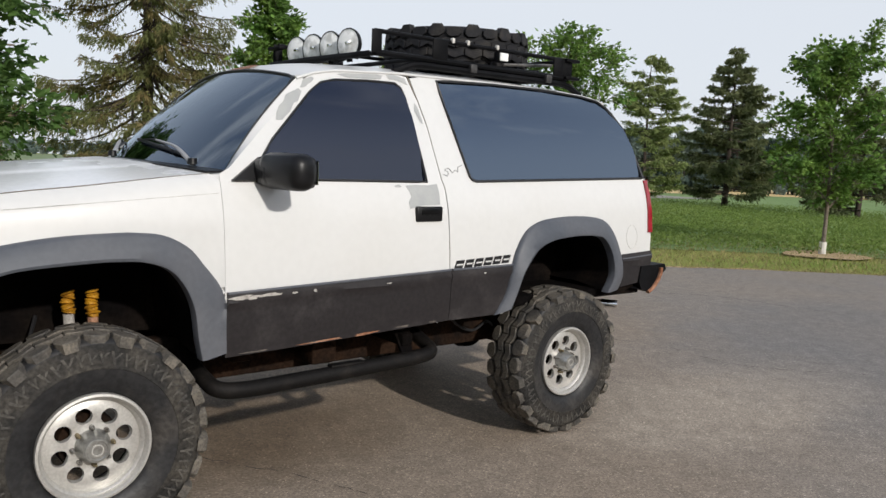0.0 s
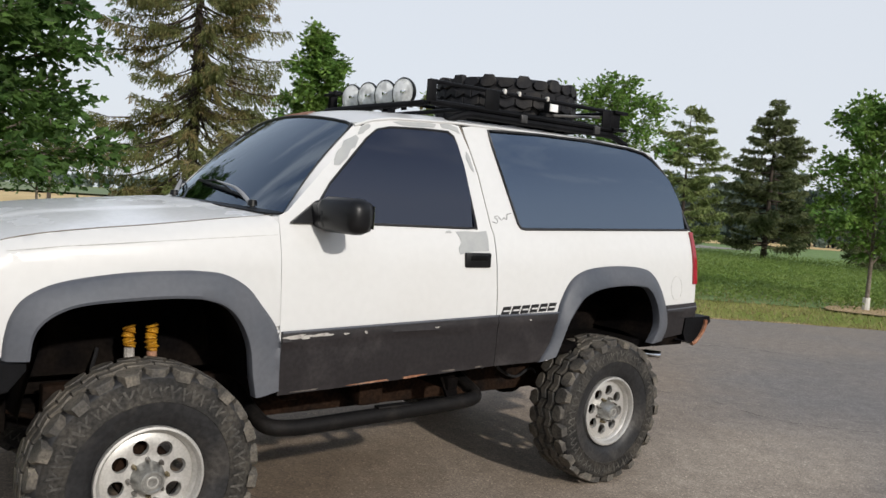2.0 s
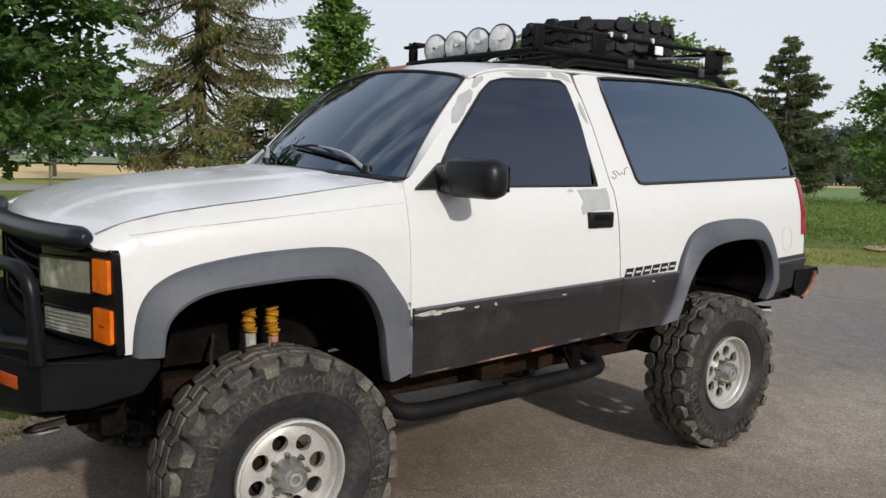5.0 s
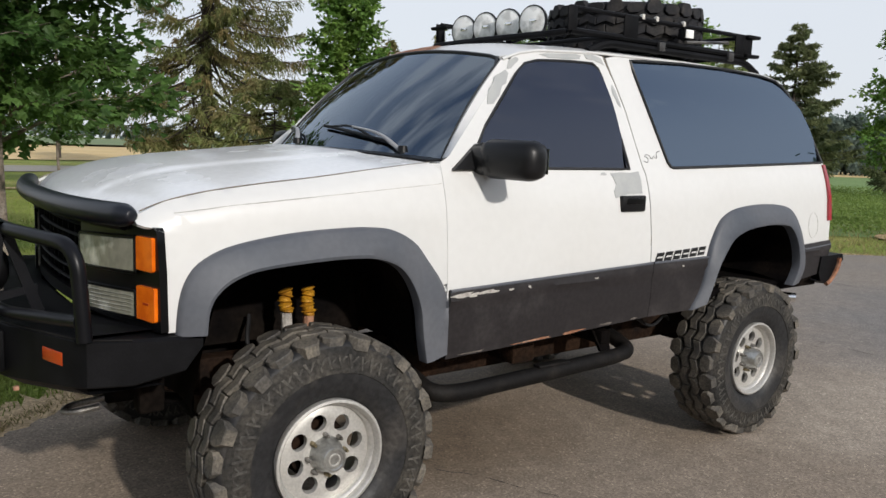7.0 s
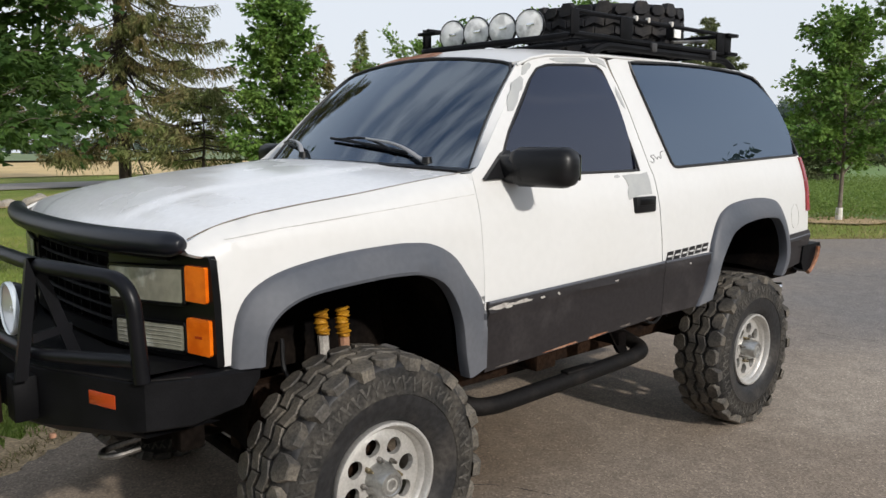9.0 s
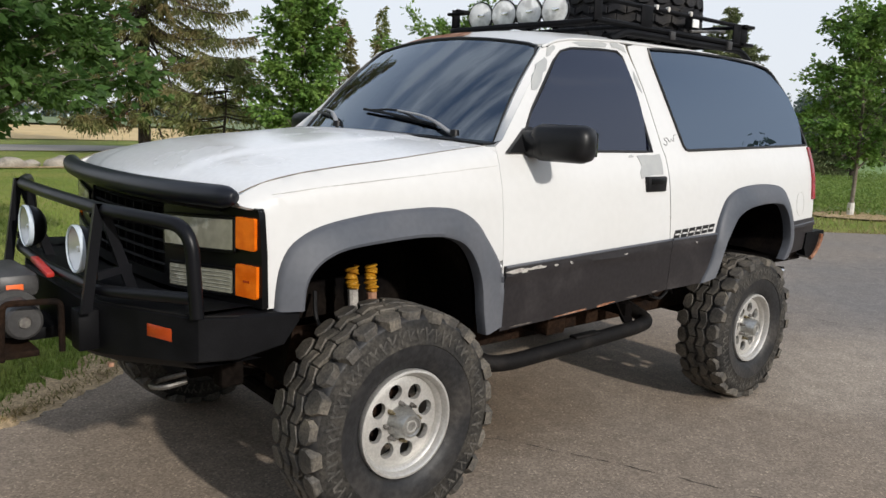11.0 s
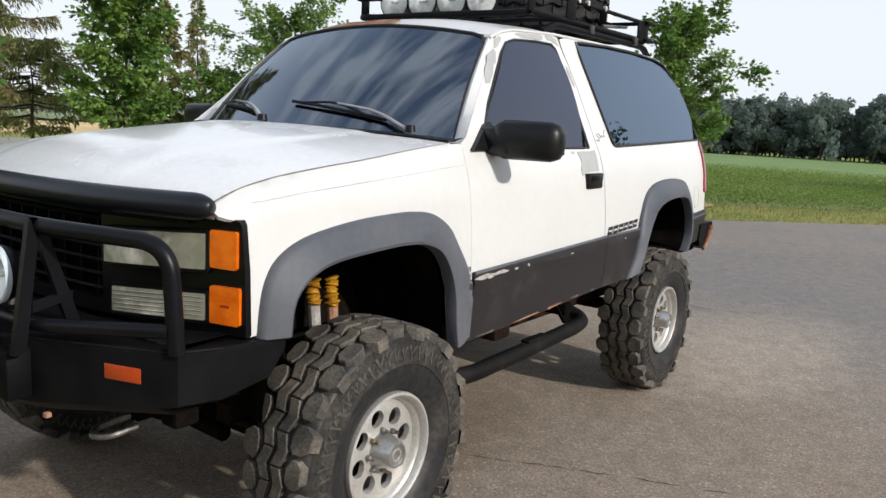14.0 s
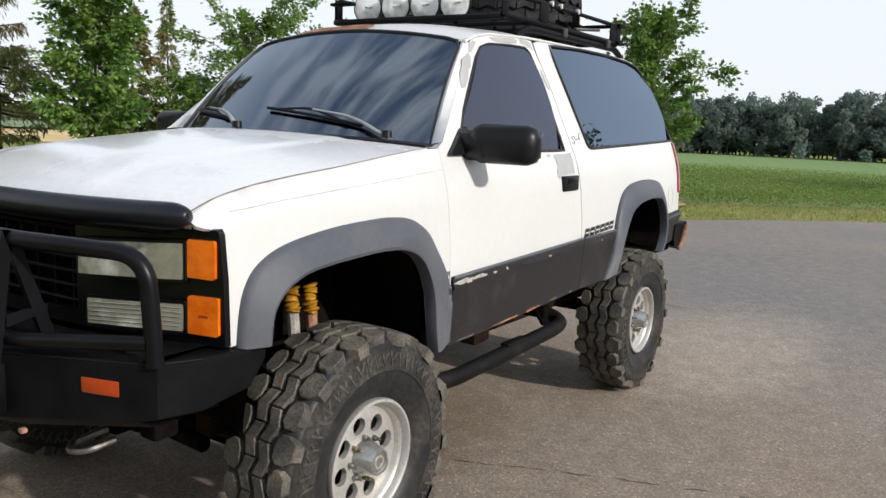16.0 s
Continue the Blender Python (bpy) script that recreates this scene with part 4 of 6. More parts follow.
def bumper_fit(s):
    part("bumper_upright", box(bmesh.new(), (-1.040, s * 0.45, 0.880), (0.075, 0.085, 0.150), 0.008), BLACK, bumper)
    lamp = box(bmesh.new(), (-0.903, s * 0.795, 0.925), (0.012, 0.125, 0.046), 0.004, Matrix.Rotation(-s * radians(17.5), 4, "Z"))
    part("marker_light", lamp, AMBER_DARK, bumper, "orange bumper marker light")
    hook = fillet([(-0.58, s * 0.465, 0.655), (-0.79, s * 0.455, 0.634), (-0.828, s * 0.50, 0.630), (-0.795, s * 0.555, 0.638), (-0.71, s * 0.565, 0.650)], 0.05)
    part("tow_hook", tube(bmesh.new(), hook, 0.0125, 8), STEEL, bumper, "worn steel tow hook")
    part("hook_mount", box(bmesh.new(), (-0.60, s * 0.47, 0.68), (0.14, 0.07, 0.10), 0.01), UNDER, bumper)
    # small rust-coloured block that paints an orange glint under the bumper
    part("bumper_bolt", box(bmesh.new(), (-0.975, s * 0.515, 0.748), (0.02, 0.020, 0.016), 0.004), RUST_RED, bumper, "small orange block for a glint under the bumper")
    # A-shaped post
    bm = prism(bmesh.new(), [(-1.080, s * 0.54, 0.955), (-1.043, s * 0.54, 0.955), (-0.990, s * 0.54, 1.342), (-1.024, s * 0.54, 1.342)], (0, -s * 0.022, 0))
    prism(bm, [(-0.905, s * 0.54, 0.985), (-0.865, s * 0.54, 0.985), (-0.985, s * 0.54, 1.342), (-1.02, s * 0.54, 1.342)], (0, -s * 0.022, 0))
    prism(bm, [(-1.02, s * 0.539, 1.07), (-0.90, s * 0.539, 1.095), (-0.90, s * 0.539, 1.12), (-1.02, s * 0.539, 1.10)], (0, -s * 0.018, 0))
    part("bar_post", bm, BAR, bumper)
    lamp = thing_part("fog_light", bumper, lathe(bmesh.new(), [(0.0, 0.070), (0.045, 0.068), (0.074, 0.048), (0.086, 0.020), (0.088, 0.0), (0.084, -0.004)], 28, FOG(s)), PLASTIC, "round fog light with a pale rim")
    part("lens_rim", lathe(bmesh.new(), [(0.089, 0.006), (0.090, -0.008), (0.086, -0.013), (0.078, -0.008)], 28, FOG(s)), LENS_RIM, lamp)
    part("lens", lathe(bmesh.new(), [(0.0, 0.034), (0.03, 0.029), (0.058, 0.014), (0.080, -0.006)], 28, FOG(s)), REFLECTOR, lamp, "mirrored lamp bowl")
    part("bulb", lathe(bmesh.new(), [(0.0, -0.004), (0.009, 0.0), (0.012, 0.012), (0.012, 0.034)], 12, FOG(s)), LENS, lamp)
    part("bracket", tube(bmesh.new(), fillet([(-0.99, s * 0.33 - 0.03, 1.06), (-0.99, s * 0.33 - 0.03, 1.12), (-0.995, s * 0.33 - 0.03, 1.17)], 0.02), 0.010, 8), STEEL, lamp)


def thing_part(name, parent, bm, mat, label):
    return part(name, bm, mat, parent, label)


def FOG(s):
    return Matrix.Translation((-1.035, s * 0.33 - 0.03, 1.158)) @ Matrix.Rotation(radians(-90), 4, "Z")


# fog lights and posts hang on the bar, which is welded to the bumper
mirrored_pair(bumper_fit)
top = [(-0.840, -0.950, 1.0), (-0.857, -0.944, 1.307), (-0.995, -0.54, 1.319), (-1.02, 0, 1.325), (-0.995, 0.54, 1.319), (-0.857, 0.944, 1.307), (-0.840, 0.950, 1.0)]
part("bull_bar", tube(bmesh.new(), fillet(top, 0.10, 8), 0.0245, 14), BAR, bumper, "black tubular bull bar", 60)
part("lower_bar", tube(bmesh.new(), fillet([(-0.852, -0.940, 1.064), (-1.01, -0.54, 1.034), (-1.04, 0, 1.03), (-1.01, 0.54, 1.034), (-0.852, 0.940, 1.064)], 0.08), 0.0215, 12), BAR, bumper, "", 60)

winch = part("winch", box(bmesh.new(), (-1.225, 0.0, 0.772), (0.13, 0.62, 0.024), 0.003), RUST, truck, "grey electric winch with pale blue rope on a rusty cradle")
W = lambda y: Matrix.Translation((-1.20, y + 0.03, 0.885))
part("motor", lathe(bmesh.new(), [(0.0, -0.005), (0.056, -0.004), (0.066, 0.004), (0.068, 0.012), (0.068, 0.15), (0.056, 0.155)], 28, W(-0.31)), WINCH, winch)
part("motor_cap", lathe(bmesh.new(), [(0.0, -0.012), (0.02, -0.011), (0.024, -0.004)], 14, W(-0.31)), STEEL, winch)
part("gear_housing", lathe(bmesh.new(), [(0.06, -0.01), (0.078, 0.0), (0.080, 0.02), (0.080, 0.12), (0.066, 0.15), (0.0, 0.152)], 28, W(0.16)), WINCH, winch)
bm = bmesh.new()
for k in range(9):
    m = Matrix.Translation((-1.20, -0.10 + 0.031 * k, 0.885))
    tube(bm, [m @ Vector((0.072 * math.cos(t), 0.008 * math.sin(t * 0.5), 0.072 * math.sin(t))) for t in np.linspace(0, 2 * math.pi, 25)[:-1]], 0.017, 7, True)
part("rope", bm, ROPE, winch, "pale blue winch rope")
for y in (-0.155, 0.155):
    part("drum_flange", lathe(bmesh.new(), [(0.0, -0.008), (0.092, -0.008), (0.095, 0), (0.092, 0.008), (0.0, 0.008)], 28, W(y)), WINCH, winch)
part("control_box", box(bmesh.new(), (-1.18, 0.06, 0.985), (0.17, 0.36, 0.10), 0.035), WINCH, winch, "grey winch control box")
part("warning_sticker", box(bmesh.new(), (-1.19, -0.1215, 0.975), (0.06, 0.003, 0.040), 0.001), ORANGE, winch, "orange warning sticker")
part("badge", box(bmesh.new(), (-1.266, 0.05, 0.99), (0.004, 0.10, 0.03), 0.001), RED, winch)
for y in (-0.34, 0.34):
    part("cradle_hoop", tube(bmesh.new(), fillet([(-1.09, y, 0.775), (-1.09, y, 0.965), (-1.285, y, 0.975), (-1.295, y, 0.765)], 0.03), 0.012, 8), RUST, winch)
part("winch_mount", box(bmesh.new(), (-1.09, 0.0, 0.80), (0.14, 0.30, 0.05), 0.01), BLACK, winch)
part("fairlead", tube(bmesh.new(), [(-1.315, -0.16, 0.84), (-1.315, 0.16, 0.84)], 0.022, 10), STEEL, winch, "steel fairlead roller")
part("fairlead", tube(bmesh.new(), [(-1.315, -0.16, 0.92), (-1.315, 0.16, 0.92)], 0.016, 10), STEEL, winch)
part("hook_strap", box(bmesh.new(), (-1.075, -0.06, 1.045), (0.03, 0.22, 0.022), 0.006, Matrix.Rotation(radians(8), 4, "X")), RED, winch, "red hook strap")

# ---- wheels ----
wheel = new("wheel")
wheel.parent = truck
wheel.empty_display_size = 0.1
prof = [(0.226, 0.095), (0.240, 0.110), (0.254, 0.124), (0.285, 0.137), (0.335, 0.144), (0.385, 0.144), (0.420, 0.140), (0.446, 0.131), (0.460, 0.116), (0.466, 0.09), (0.469, 0.05), (0.470, 0.0)]
prof = [(r, -h) for r, h in prof] + [(r, h) for r, h in prof[-2::-1]]
tyre = part("tyre", lathe(bmesh.new(), prof, 72), SIDEWALL, wheel, "muddy black mud-terrain tyre", 50)
for s in (-1, 1):
    part("shoulder", lathe(bmesh.new(), [(0.340, s * 0.1425), (0.343, s * 0.1475), (0.349, s * 0.1475), (0.352, s * 0.1455), (0.416, s * 0.1440), (0.434, s * 0.1385), (0.446, s * 0.130), (0.456, s * 0.118), (0.462, s * 0.100)], 90), RUBBER, tyre, "dusty tyre shoulder", 50)


def lug(bm, shape, angle, pitch, base, top, side=0.0):
    """A tread block: an outline of (along, across) on the tyre's round, standing from base to top."""
    ring = []
    mid = Vector((sum(p[0] for p in shape) / len(shape), sum(p[1] for p in shape) / len(shape)))
    for r, k in ((base, 1.0), (top - 0.004, 0.985), (top, 0.92)):
        row = []
        for a, w in shape:
            q = mid + (Vector((a, w)) - mid) * k
            t = angle + q.x * pitch
            rr = r - 0.30 * max(0.0, abs(q.y) - 0.10) ** 1.0 * (0.55 if r > base else 0.9)
            row.append(bm.verts.new((rr * math.cos(t), q.y, rr * math.sin(t))))
        ring.append(row)
    n = len(shape)
    for a, b in zip(ring, ring[1:]):
        for i in range(n):
            bm.faces.new((a[i], a[(i + 1) % n], b[(i + 1) % n], b[i]))
    bm.faces.new(ring[-1])


bm, flanks = bmesh.new(), {-1: bmesh.new(), 1: bmesh.new()}
COUNT = 26
nick = random.Random(31)
pitch = 2 * math.pi / COUNT
for k in range(COUNT):
    a = k * pitch
    for s in (-1, 1):
        ph = a + (0.5 * pitch if s > 0 else 0)
        # shoulder lugs, in turn short and long; the long ones run down the flank
        far = 0.131 if k % 2 else 0.149
        lug(bm, [(-0.43, s * 0.088), (-0.20, s * 0.070), (0.24, s * 0.066), (0.44, s * 0.086), (0.42, s * 0.112), (0.24, s * far), (-0.26, s * far), (-0.45, s * 0.114)], ph, pitch, 0.446, 0.487)
        # bent blocks in two rows that follow one zigzag groove
        z = 0.011 * s
        lug(bm, [(-0.485, s * 0.011 - z), (0.0, s * 0.011 + z), (0.485, s * 0.011 - z), (0.485, s * 0.053 - z), (0.0, s * 0.053 + z), (-0.485, s * 0.053 - z)], ph + 0.42 * pitch, pitch, 0.458, 0.489)
        # worn moulded strokes on the flank
        for w in (-0.26, 0.24):
            w += nick.uniform(-0.05, 0.05)
            lo, mid, hi = nick.uniform(0.356, 0.366), nick.uniform(0.380, 0.392), nick.uniform(0.410, 0.422)
            proud = nick.uniform(0.1474, 0.1488)
            for skew, r0, r1 in ((nick.uniform(0.10, 0.18), lo, hi), (-nick.uniform(0.14, 0.24), mid, hi - 0.006)):
                half = nick.uniform(0.035, 0.055)
                t0, t1 = ph + w * pitch, ph + (w + skew) * pitch
                v = [flanks[s].verts.new((r * math.cos(t + d * pitch), s * (y - (0.0025 if r > 0.4 else 0.0)), r * math.sin(t + d * pitch))) for y in (0.138, proud) for r, t, d in ((r0, t0, -half), (r0, t0, half), (r1, t1, half * 1.3), (r1, t1, -half * 1.3))]
                flanks[s].faces.new(v[4:])
                for i in range(4):
                    flanks[s].faces.new((v[i], v[(i + 1) % 4], v[4 + (i + 1) % 4], v[4 + i]))
for s in (-1, 1):
    part("flank_ribs", flanks[s], RIB, tyre, "worn moulded ribs on the tyre flank", 20)
part("tread", bm, TREAD, wheel, "chunky worn mud-terrain tread", 20)
# the rim: outer lip and barrel, then a face with eight round holes
part("rim", lathe(bmesh.new(), [(0.228, 0.09), (0.232, -0.104), (0.234, -0.116), (0.231, -0.127), (0.221, -0.129), (0.213, -0.120), (0.210, -0.100), (0.203, -0.094), (0.198, -0.086), (0.194, -0.066)], 64), ALLOY, wheel, "polished alloy rim", 40)


def on_face(u, v):
    r = math.hypot(u, v)
    return Vector((u, float(np.interp(r, [0.0, 0.06, 0.085, 0.13, 0.175, 0.198], [-0.085, -0.085, -0.076, -0.084, -0.082, -0.072])), v))


circle = [(0.197 * math.cos(t), 0.197 * math.sin(t)) for t in np.linspace(0, 2 * math.pi, 49)[:-1]]
holes = [[(0.134 * math.cos(a) + 0.0345 * math.cos(t), 0.134 * math.sin(a) + 0.0345 * math.sin(t)) for t in np.linspace(0, 2 * math.pi, 19)[:-1]] for a in (2 * math.pi * (k + 0.5) / 8 for k in range(8))]
part("wheel_face", sheet(circle, on_face, (0, -1, 0), holes, step=0.03, thick=0.022), ALLOY, wheel, "alloy wheel face with eight round holes", 40)
part("brake_drum", lathe(bmesh.new(), [(0.0, -0.02), (0.122, -0.02), (0.128, 0.0), (0.128, 0.10), (0.0, 0.12)], 32), RUST, wheel, "rusty brake drum")
part("hub_cap", lathe(bmesh.new(), [(0.074, -0.074), (0.072, -0.088), (0.066, -0.098), (0.053, -0.148), (0.049, -0.154), (0.041, -0.155), (0.038, -0.151), (0.0, -0.1515)], 28), HUBCAP, wheel, "dull steel hub cap")
part("cap_ring", lathe(bmesh.new(), [(0.026, -0.150), (0.0255, -0.154), (0.020, -0.154), (0.019, -0.150)], 24), ALLOY, wheel)
for k in range(8):
    a = 2 * math.pi * (k + 0.25) / 8
    part("lug_nut", lathe(bmesh.new(), [(0.0105, -0.075), (0.0105, -0.096), (0.007, -0.100), (0.007, -0.110), (0.005, -0.115), (0.0, -0.116)], 8, Matrix.Translation((0.081 * math.cos(a), 0, 0.081 * math.sin(a)))), STEEL if k % 3 else BRASS, wheel)
wheel.matrix_basis = pose(-0.004, -0.925, 0.472, 0, 8, 0) @ Matrix.Diagonal((0.967, 1, 0.967, 1))
copy_thing(wheel, pose(2.832, -0.880, 0.455, 0, 31, 0) @ Matrix.Diagonal((0.962, 1, 0.962, 1)))
copy_thing(wheel, pose(-0.004, 0.925, 0.472, 0, 20, 180))
copy_thing(wheel, pose(2.832, 0.880, 0.455, 0, 77, 180) @ Matrix.Diagonal((0.962, 1, 0.962, 1)))

# ---- running gear ----
for s in (-1, 1):
    part("frame_rail", box(bmesh.new(), (1.62, s * 0.52, 0.655), (3.9, 0.08, 0.24), 0.008), RUST, truck, "rusty frame rail")
    bm = tube(bmesh.new(), fillet([(0.56, s * 0.50, 0.74), (0.54, s * 0.66, 0.66), (0.56, s * 0.905, 0.585), (0.70, s * 0.925, 0.575), (1.2, s * 0.925, 0.588), (1.70, s * 0.925, 0.605), (1.84, s * 0.90, 0.615), (1.86, s * 0.66, 0.68), (1.84, s * 0.50, 0.74)], 0.09, 7), 0.039, 14)
    part("side_step", bm, STEP, truck, "black tubular side step", 60)
    part("step_bracket", box(bmesh.new(), (1.66, s * 0.74, 0.70), (0.07, 0.30, 0.07), 0.01), UNDER, truck)
    part("step_bracket", prism(bmesh.new(), [(1.60, s * 0.80, 0.79), (1.72, s * 0.80, 0.79), (1.69, s * 0.90, 0.63), (1.62, s * 0.90, 0.63)], (0, -s * 0.02, 0.0)), UNDER, truck)
    part("body_mount", box(bmesh.new(), (1.22, s * 0.66, 0.655), (0.15, 0.20, 0.13), 0.02), RUST, truck, "rusty body mount")
    part("body_mount", box(bmesh.new(), (0.78, s * 0.64, 0.70), (0.12, 0.18, 0.10), 0.02), RUST, truck, "rusty body mount")
    part("brake_hose", tube(bmesh.new(), spline([(2.16, s * 0.58, 0.80), (2.24, s * 0.60, 0.68), (2.38, s * 0.60, 0.62), (2.52, s * 0.58, 0.66), (2.62, s * 0.54, 0.60)], 6), 0.009, 6), RUBBER_TRIM, truck, "black rubber brake hose")
    part("spring_hanger", box(bmesh.new(), (2.20, s * 0.585, 0.795), (0.14, 0.04, 0.045), 0.008), RUST_RED, truck, "rusty spring hanger")
    part("step_pad", box(bmesh.new(), (1.25, s * 0.925, 0.628), (0.20, 0.050, 0.016), 0.006), STEP, truck)
    for x, tip, long in ((0.000, CHIPPED, 0.098), (0.100, RUST_RED, 0.120)):
        bm = bmesh.new()
        path = [Vector((x + 0.004 * math.sin(9 * t), s * (0.63 + 0.01 * t), 1.044 - long * t)) for t in np.linspace(0, 1, 19)]
        tube(bm, path, [0.021 + 0.008 * (i % 2) + 0.004 * math.sin(1.7 * i + 9 * x) for i in range(19)], 12)
        damper = part("shock_absorber", bm, SHOCK, truck, "yellow ribbed shock absorber boot", 60)
        part("shock_rod", tube(bmesh.new(), [path[-1], path[-1] + Vector((0.0, s * 0.02, -0.20))], 0.023, 10), tip, damper)
    for x0, x1 in ((-0.55, 0.55), (2.15, 3.5)):
        bm = bmesh.new()
        for j in range(4):
            r = (x1 - x0) * (0.5 - 0.09 * j)
            c = (x0 + x1) / 2
            tube(bm, [(c + r * t, s * 0.53, 0.60 - 0.014 * j + 0.10 * (1 - 0.2 * j) * t * t) for t in np.linspace(-1, 1, 11)], 0.026, 6, squash=0.3)
        part("leaf_spring", bm, RUST, truck, "rusty leaf spring pack")
for x, y in ((0.0, 0.20), (2.832, 0.0)):
    bm = tube(bmesh.new(), [(x, -0.80, 0.486), (x, 0.80, 0.486)], 0.042, 12)
    lathe(bm, [(0.0, -0.14), (0.07, -0.13), (0.13, -0.08), (0.15, 0.0), (0.13, 0.08), (0.07, 0.13), (0.0, 0.14)], 20, Matrix.Translation((x, y, 0.486)))
    part("axle", bm, UNDER, truck, "dirty solid axle with differential")
part("drive_shaft", tube(bmesh.new(), [(1.55, 0.02, 0.72), (2.72, 0.0, 0.53)], 0.035, 10), RUST, truck)
part("drive_shaft", tube(bmesh.new(), [(1.30, 0.12, 0.70), (0.12, 0.20, 0.53)], 0.028, 10), RUST, truck)
part("transfer_case", box(bmesh.new(), (1.38, 0.06, 0.72), (0.40, 0.40, 0.26), 0.05), UNDER, truck)
part("fuel_tank", box(bmesh.new(), (3.25, 0.0, 0.80), (0.60, 0.70, 0.22), 0.05), UNDER, truck)
part("crossmember", box(bmesh.new(), (0.92, 0, 0.655), (0.14, 0.90, 0.05), 0.01), RUST, truck)
part("crossmember", box(bmesh.new(), (2.05, 0, 0.70), (0.10, 0.90, 0.07), 0.01), RUST_RED, truck)
part("exhaust_pipe", tube(bmesh.new(), fillet([(1.2, -0.30, 0.68), (2.3, -0.32, 0.70), (2.6, -0.36, 0.80), (3.02, -0.40, 0.80), (3.24, -0.60, 0.752), (3.40, -0.80, 0.744)], 0.1), 0.026, 10), RUST, truck, "rusty exhaust pipe")
part("exhaust_tip", tube(bmesh.new(), [(3.385, -0.782, 0.745), (3.455, -0.866, 0.741)], 0.030, 14), CHROME, truck, "bright exhaust tip")
part("brake_bracket", tube(bmesh.new(), [(2.17, -0.50, 0.80), (2.26, -0.66, 0.755), (2.33, -0.70, 0.745), (2.33, -0.70, 0.80)], 0.010, 6), RUST_RED, truck, "rusty bracket ahead of the rear axle")
part("steering_link", tube(bmesh.new(), [(-0.16, -0.70, 0.47), (-0.18, 0.66, 0.47)], 0.018, 8), RUST, truck)
# unseen engine pan boxes, added to block skylight and darken the underside
bm = box(bmesh.new(), (0.30, 0, 0.70), (0.62, 0.46, 0.22), 0.05)
box(bm, (-0.32, 0, 0.76), (0.42, 0.70, 0.16), 0.04)
part("oil_pan", bm, UNDER, truck, "dark engine pan block, added unseen to keep skylight out")
for s in (-1, 1):
    part("spring_hanger", box(bmesh.new(), (-0.52, s * 0.53, 0.70), (0.10, 0.09, 0.22), 0.015), UNDER, truck)
    part("brake_hose", tube(bmesh.new(), spline([(-0.10, s * 0.50, 0.92), (-0.14, s * 0.60, 0.80), (-0.05, s * 0.70, 0.66), (0.02, s * 0.74, 0.56)], 5), 0.009, 6), RUBBER_TRIM, truck)
    part("steering_knuckle", tube(bmesh.new(), [(-0.02, s * 0.70, 0.36), (0.0, s * 0.72, 0.62)], 0.055, 10), RUST, truck)
    # spring hardware added here also hides the ground behind the axle
    part("spring_plate", box(bmesh.new(), (0.0, s * 0.53, 0.395), (0.24, 0.13, 0.05), 0.012), UNDER, truck, "spring plate under the axle")
    for dx in (-0.075, 0.075):
        part("u_bolt", tube(bmesh.new(), fillet([(dx, s * 0.49, 0.37), (dx, s * 0.49, 0.68), (dx, s * 0.57, 0.68), (dx, s * 0.57, 0.37)], 0.03), 0.011, 6), UNDER, truck)
    part("lower_shock_mount", box(bmesh.new(), (-0.16, s * 0.55, 0.44), (0.10, 0.09, 0.16), 0.02), UNDER, truck)
    part("fender_liner", loft(bmesh.new(), [[Vector((-0.50 + 0.30 * max(0.0, z - 0.72) ** 1.2 + 0.05 * math.cos(5 * (y - 0.66)), s * y, z)) for y in np.linspace(0.46, 0.90, 10)] for z in np.linspace(0.68, 1.10, 10)]), UNDER, truck, "dirty inner fender liner, blackened for the shade there", 60)
part("radiator_support", box(bmesh.new(), (-0.52, 0, 0.99), (0.04, 1.76, 0.24), 0.01), UNDER, truck)
part("steering_damper", tube(bmesh.new(), [(-0.24, -0.42, 0.44), (-0.22, 0.30, 0.46)], 0.032, 10), UNDER, truck, "dirty steering damper")
# added dark blocks by the front axle that shut out skylight
part("axle_truss", box(bmesh.new(), (-0.02, -0.10, 0.44), (0.12, 0.86, 0.16), 0.02), UNDER, truck, "dark block added at the front axle to keep skylight out")
part("gravel_guard", box(bmesh.new(), (-0.36, 0, 0.60), (0.30, 0.80, 0.10), 0.03), UNDER, truck)
part("skid_plate", box(bmesh.new(), (-0.58, 0, 0.72), (0.40, 0.60, 0.03), 0.008, Matrix.Rotation(radians(-14), 4, "Y")), UNDER, truck)
# rear bumper
bm = loft(bmesh.new(), [[Vector((x, y, z)) for y, dx in ((-0.92, -0.10), (-0.86, 0.0), (-0.4, 0.02), (0, 0.03), (0.4, 0.02), (0.86, 0.0), (0.92, -0.10)) for x in (x0 + dx,)] for x0, z in ((3.66, 1.00), (3.88, 1.005), (3.90, 0.985), (3.885, 0.93), (3.72, 0.845), (3.62, 0.86))])
rear_bumper = part("rear_bumper", bm, BLACK, truck, "black rear step bumper with rusty edges")
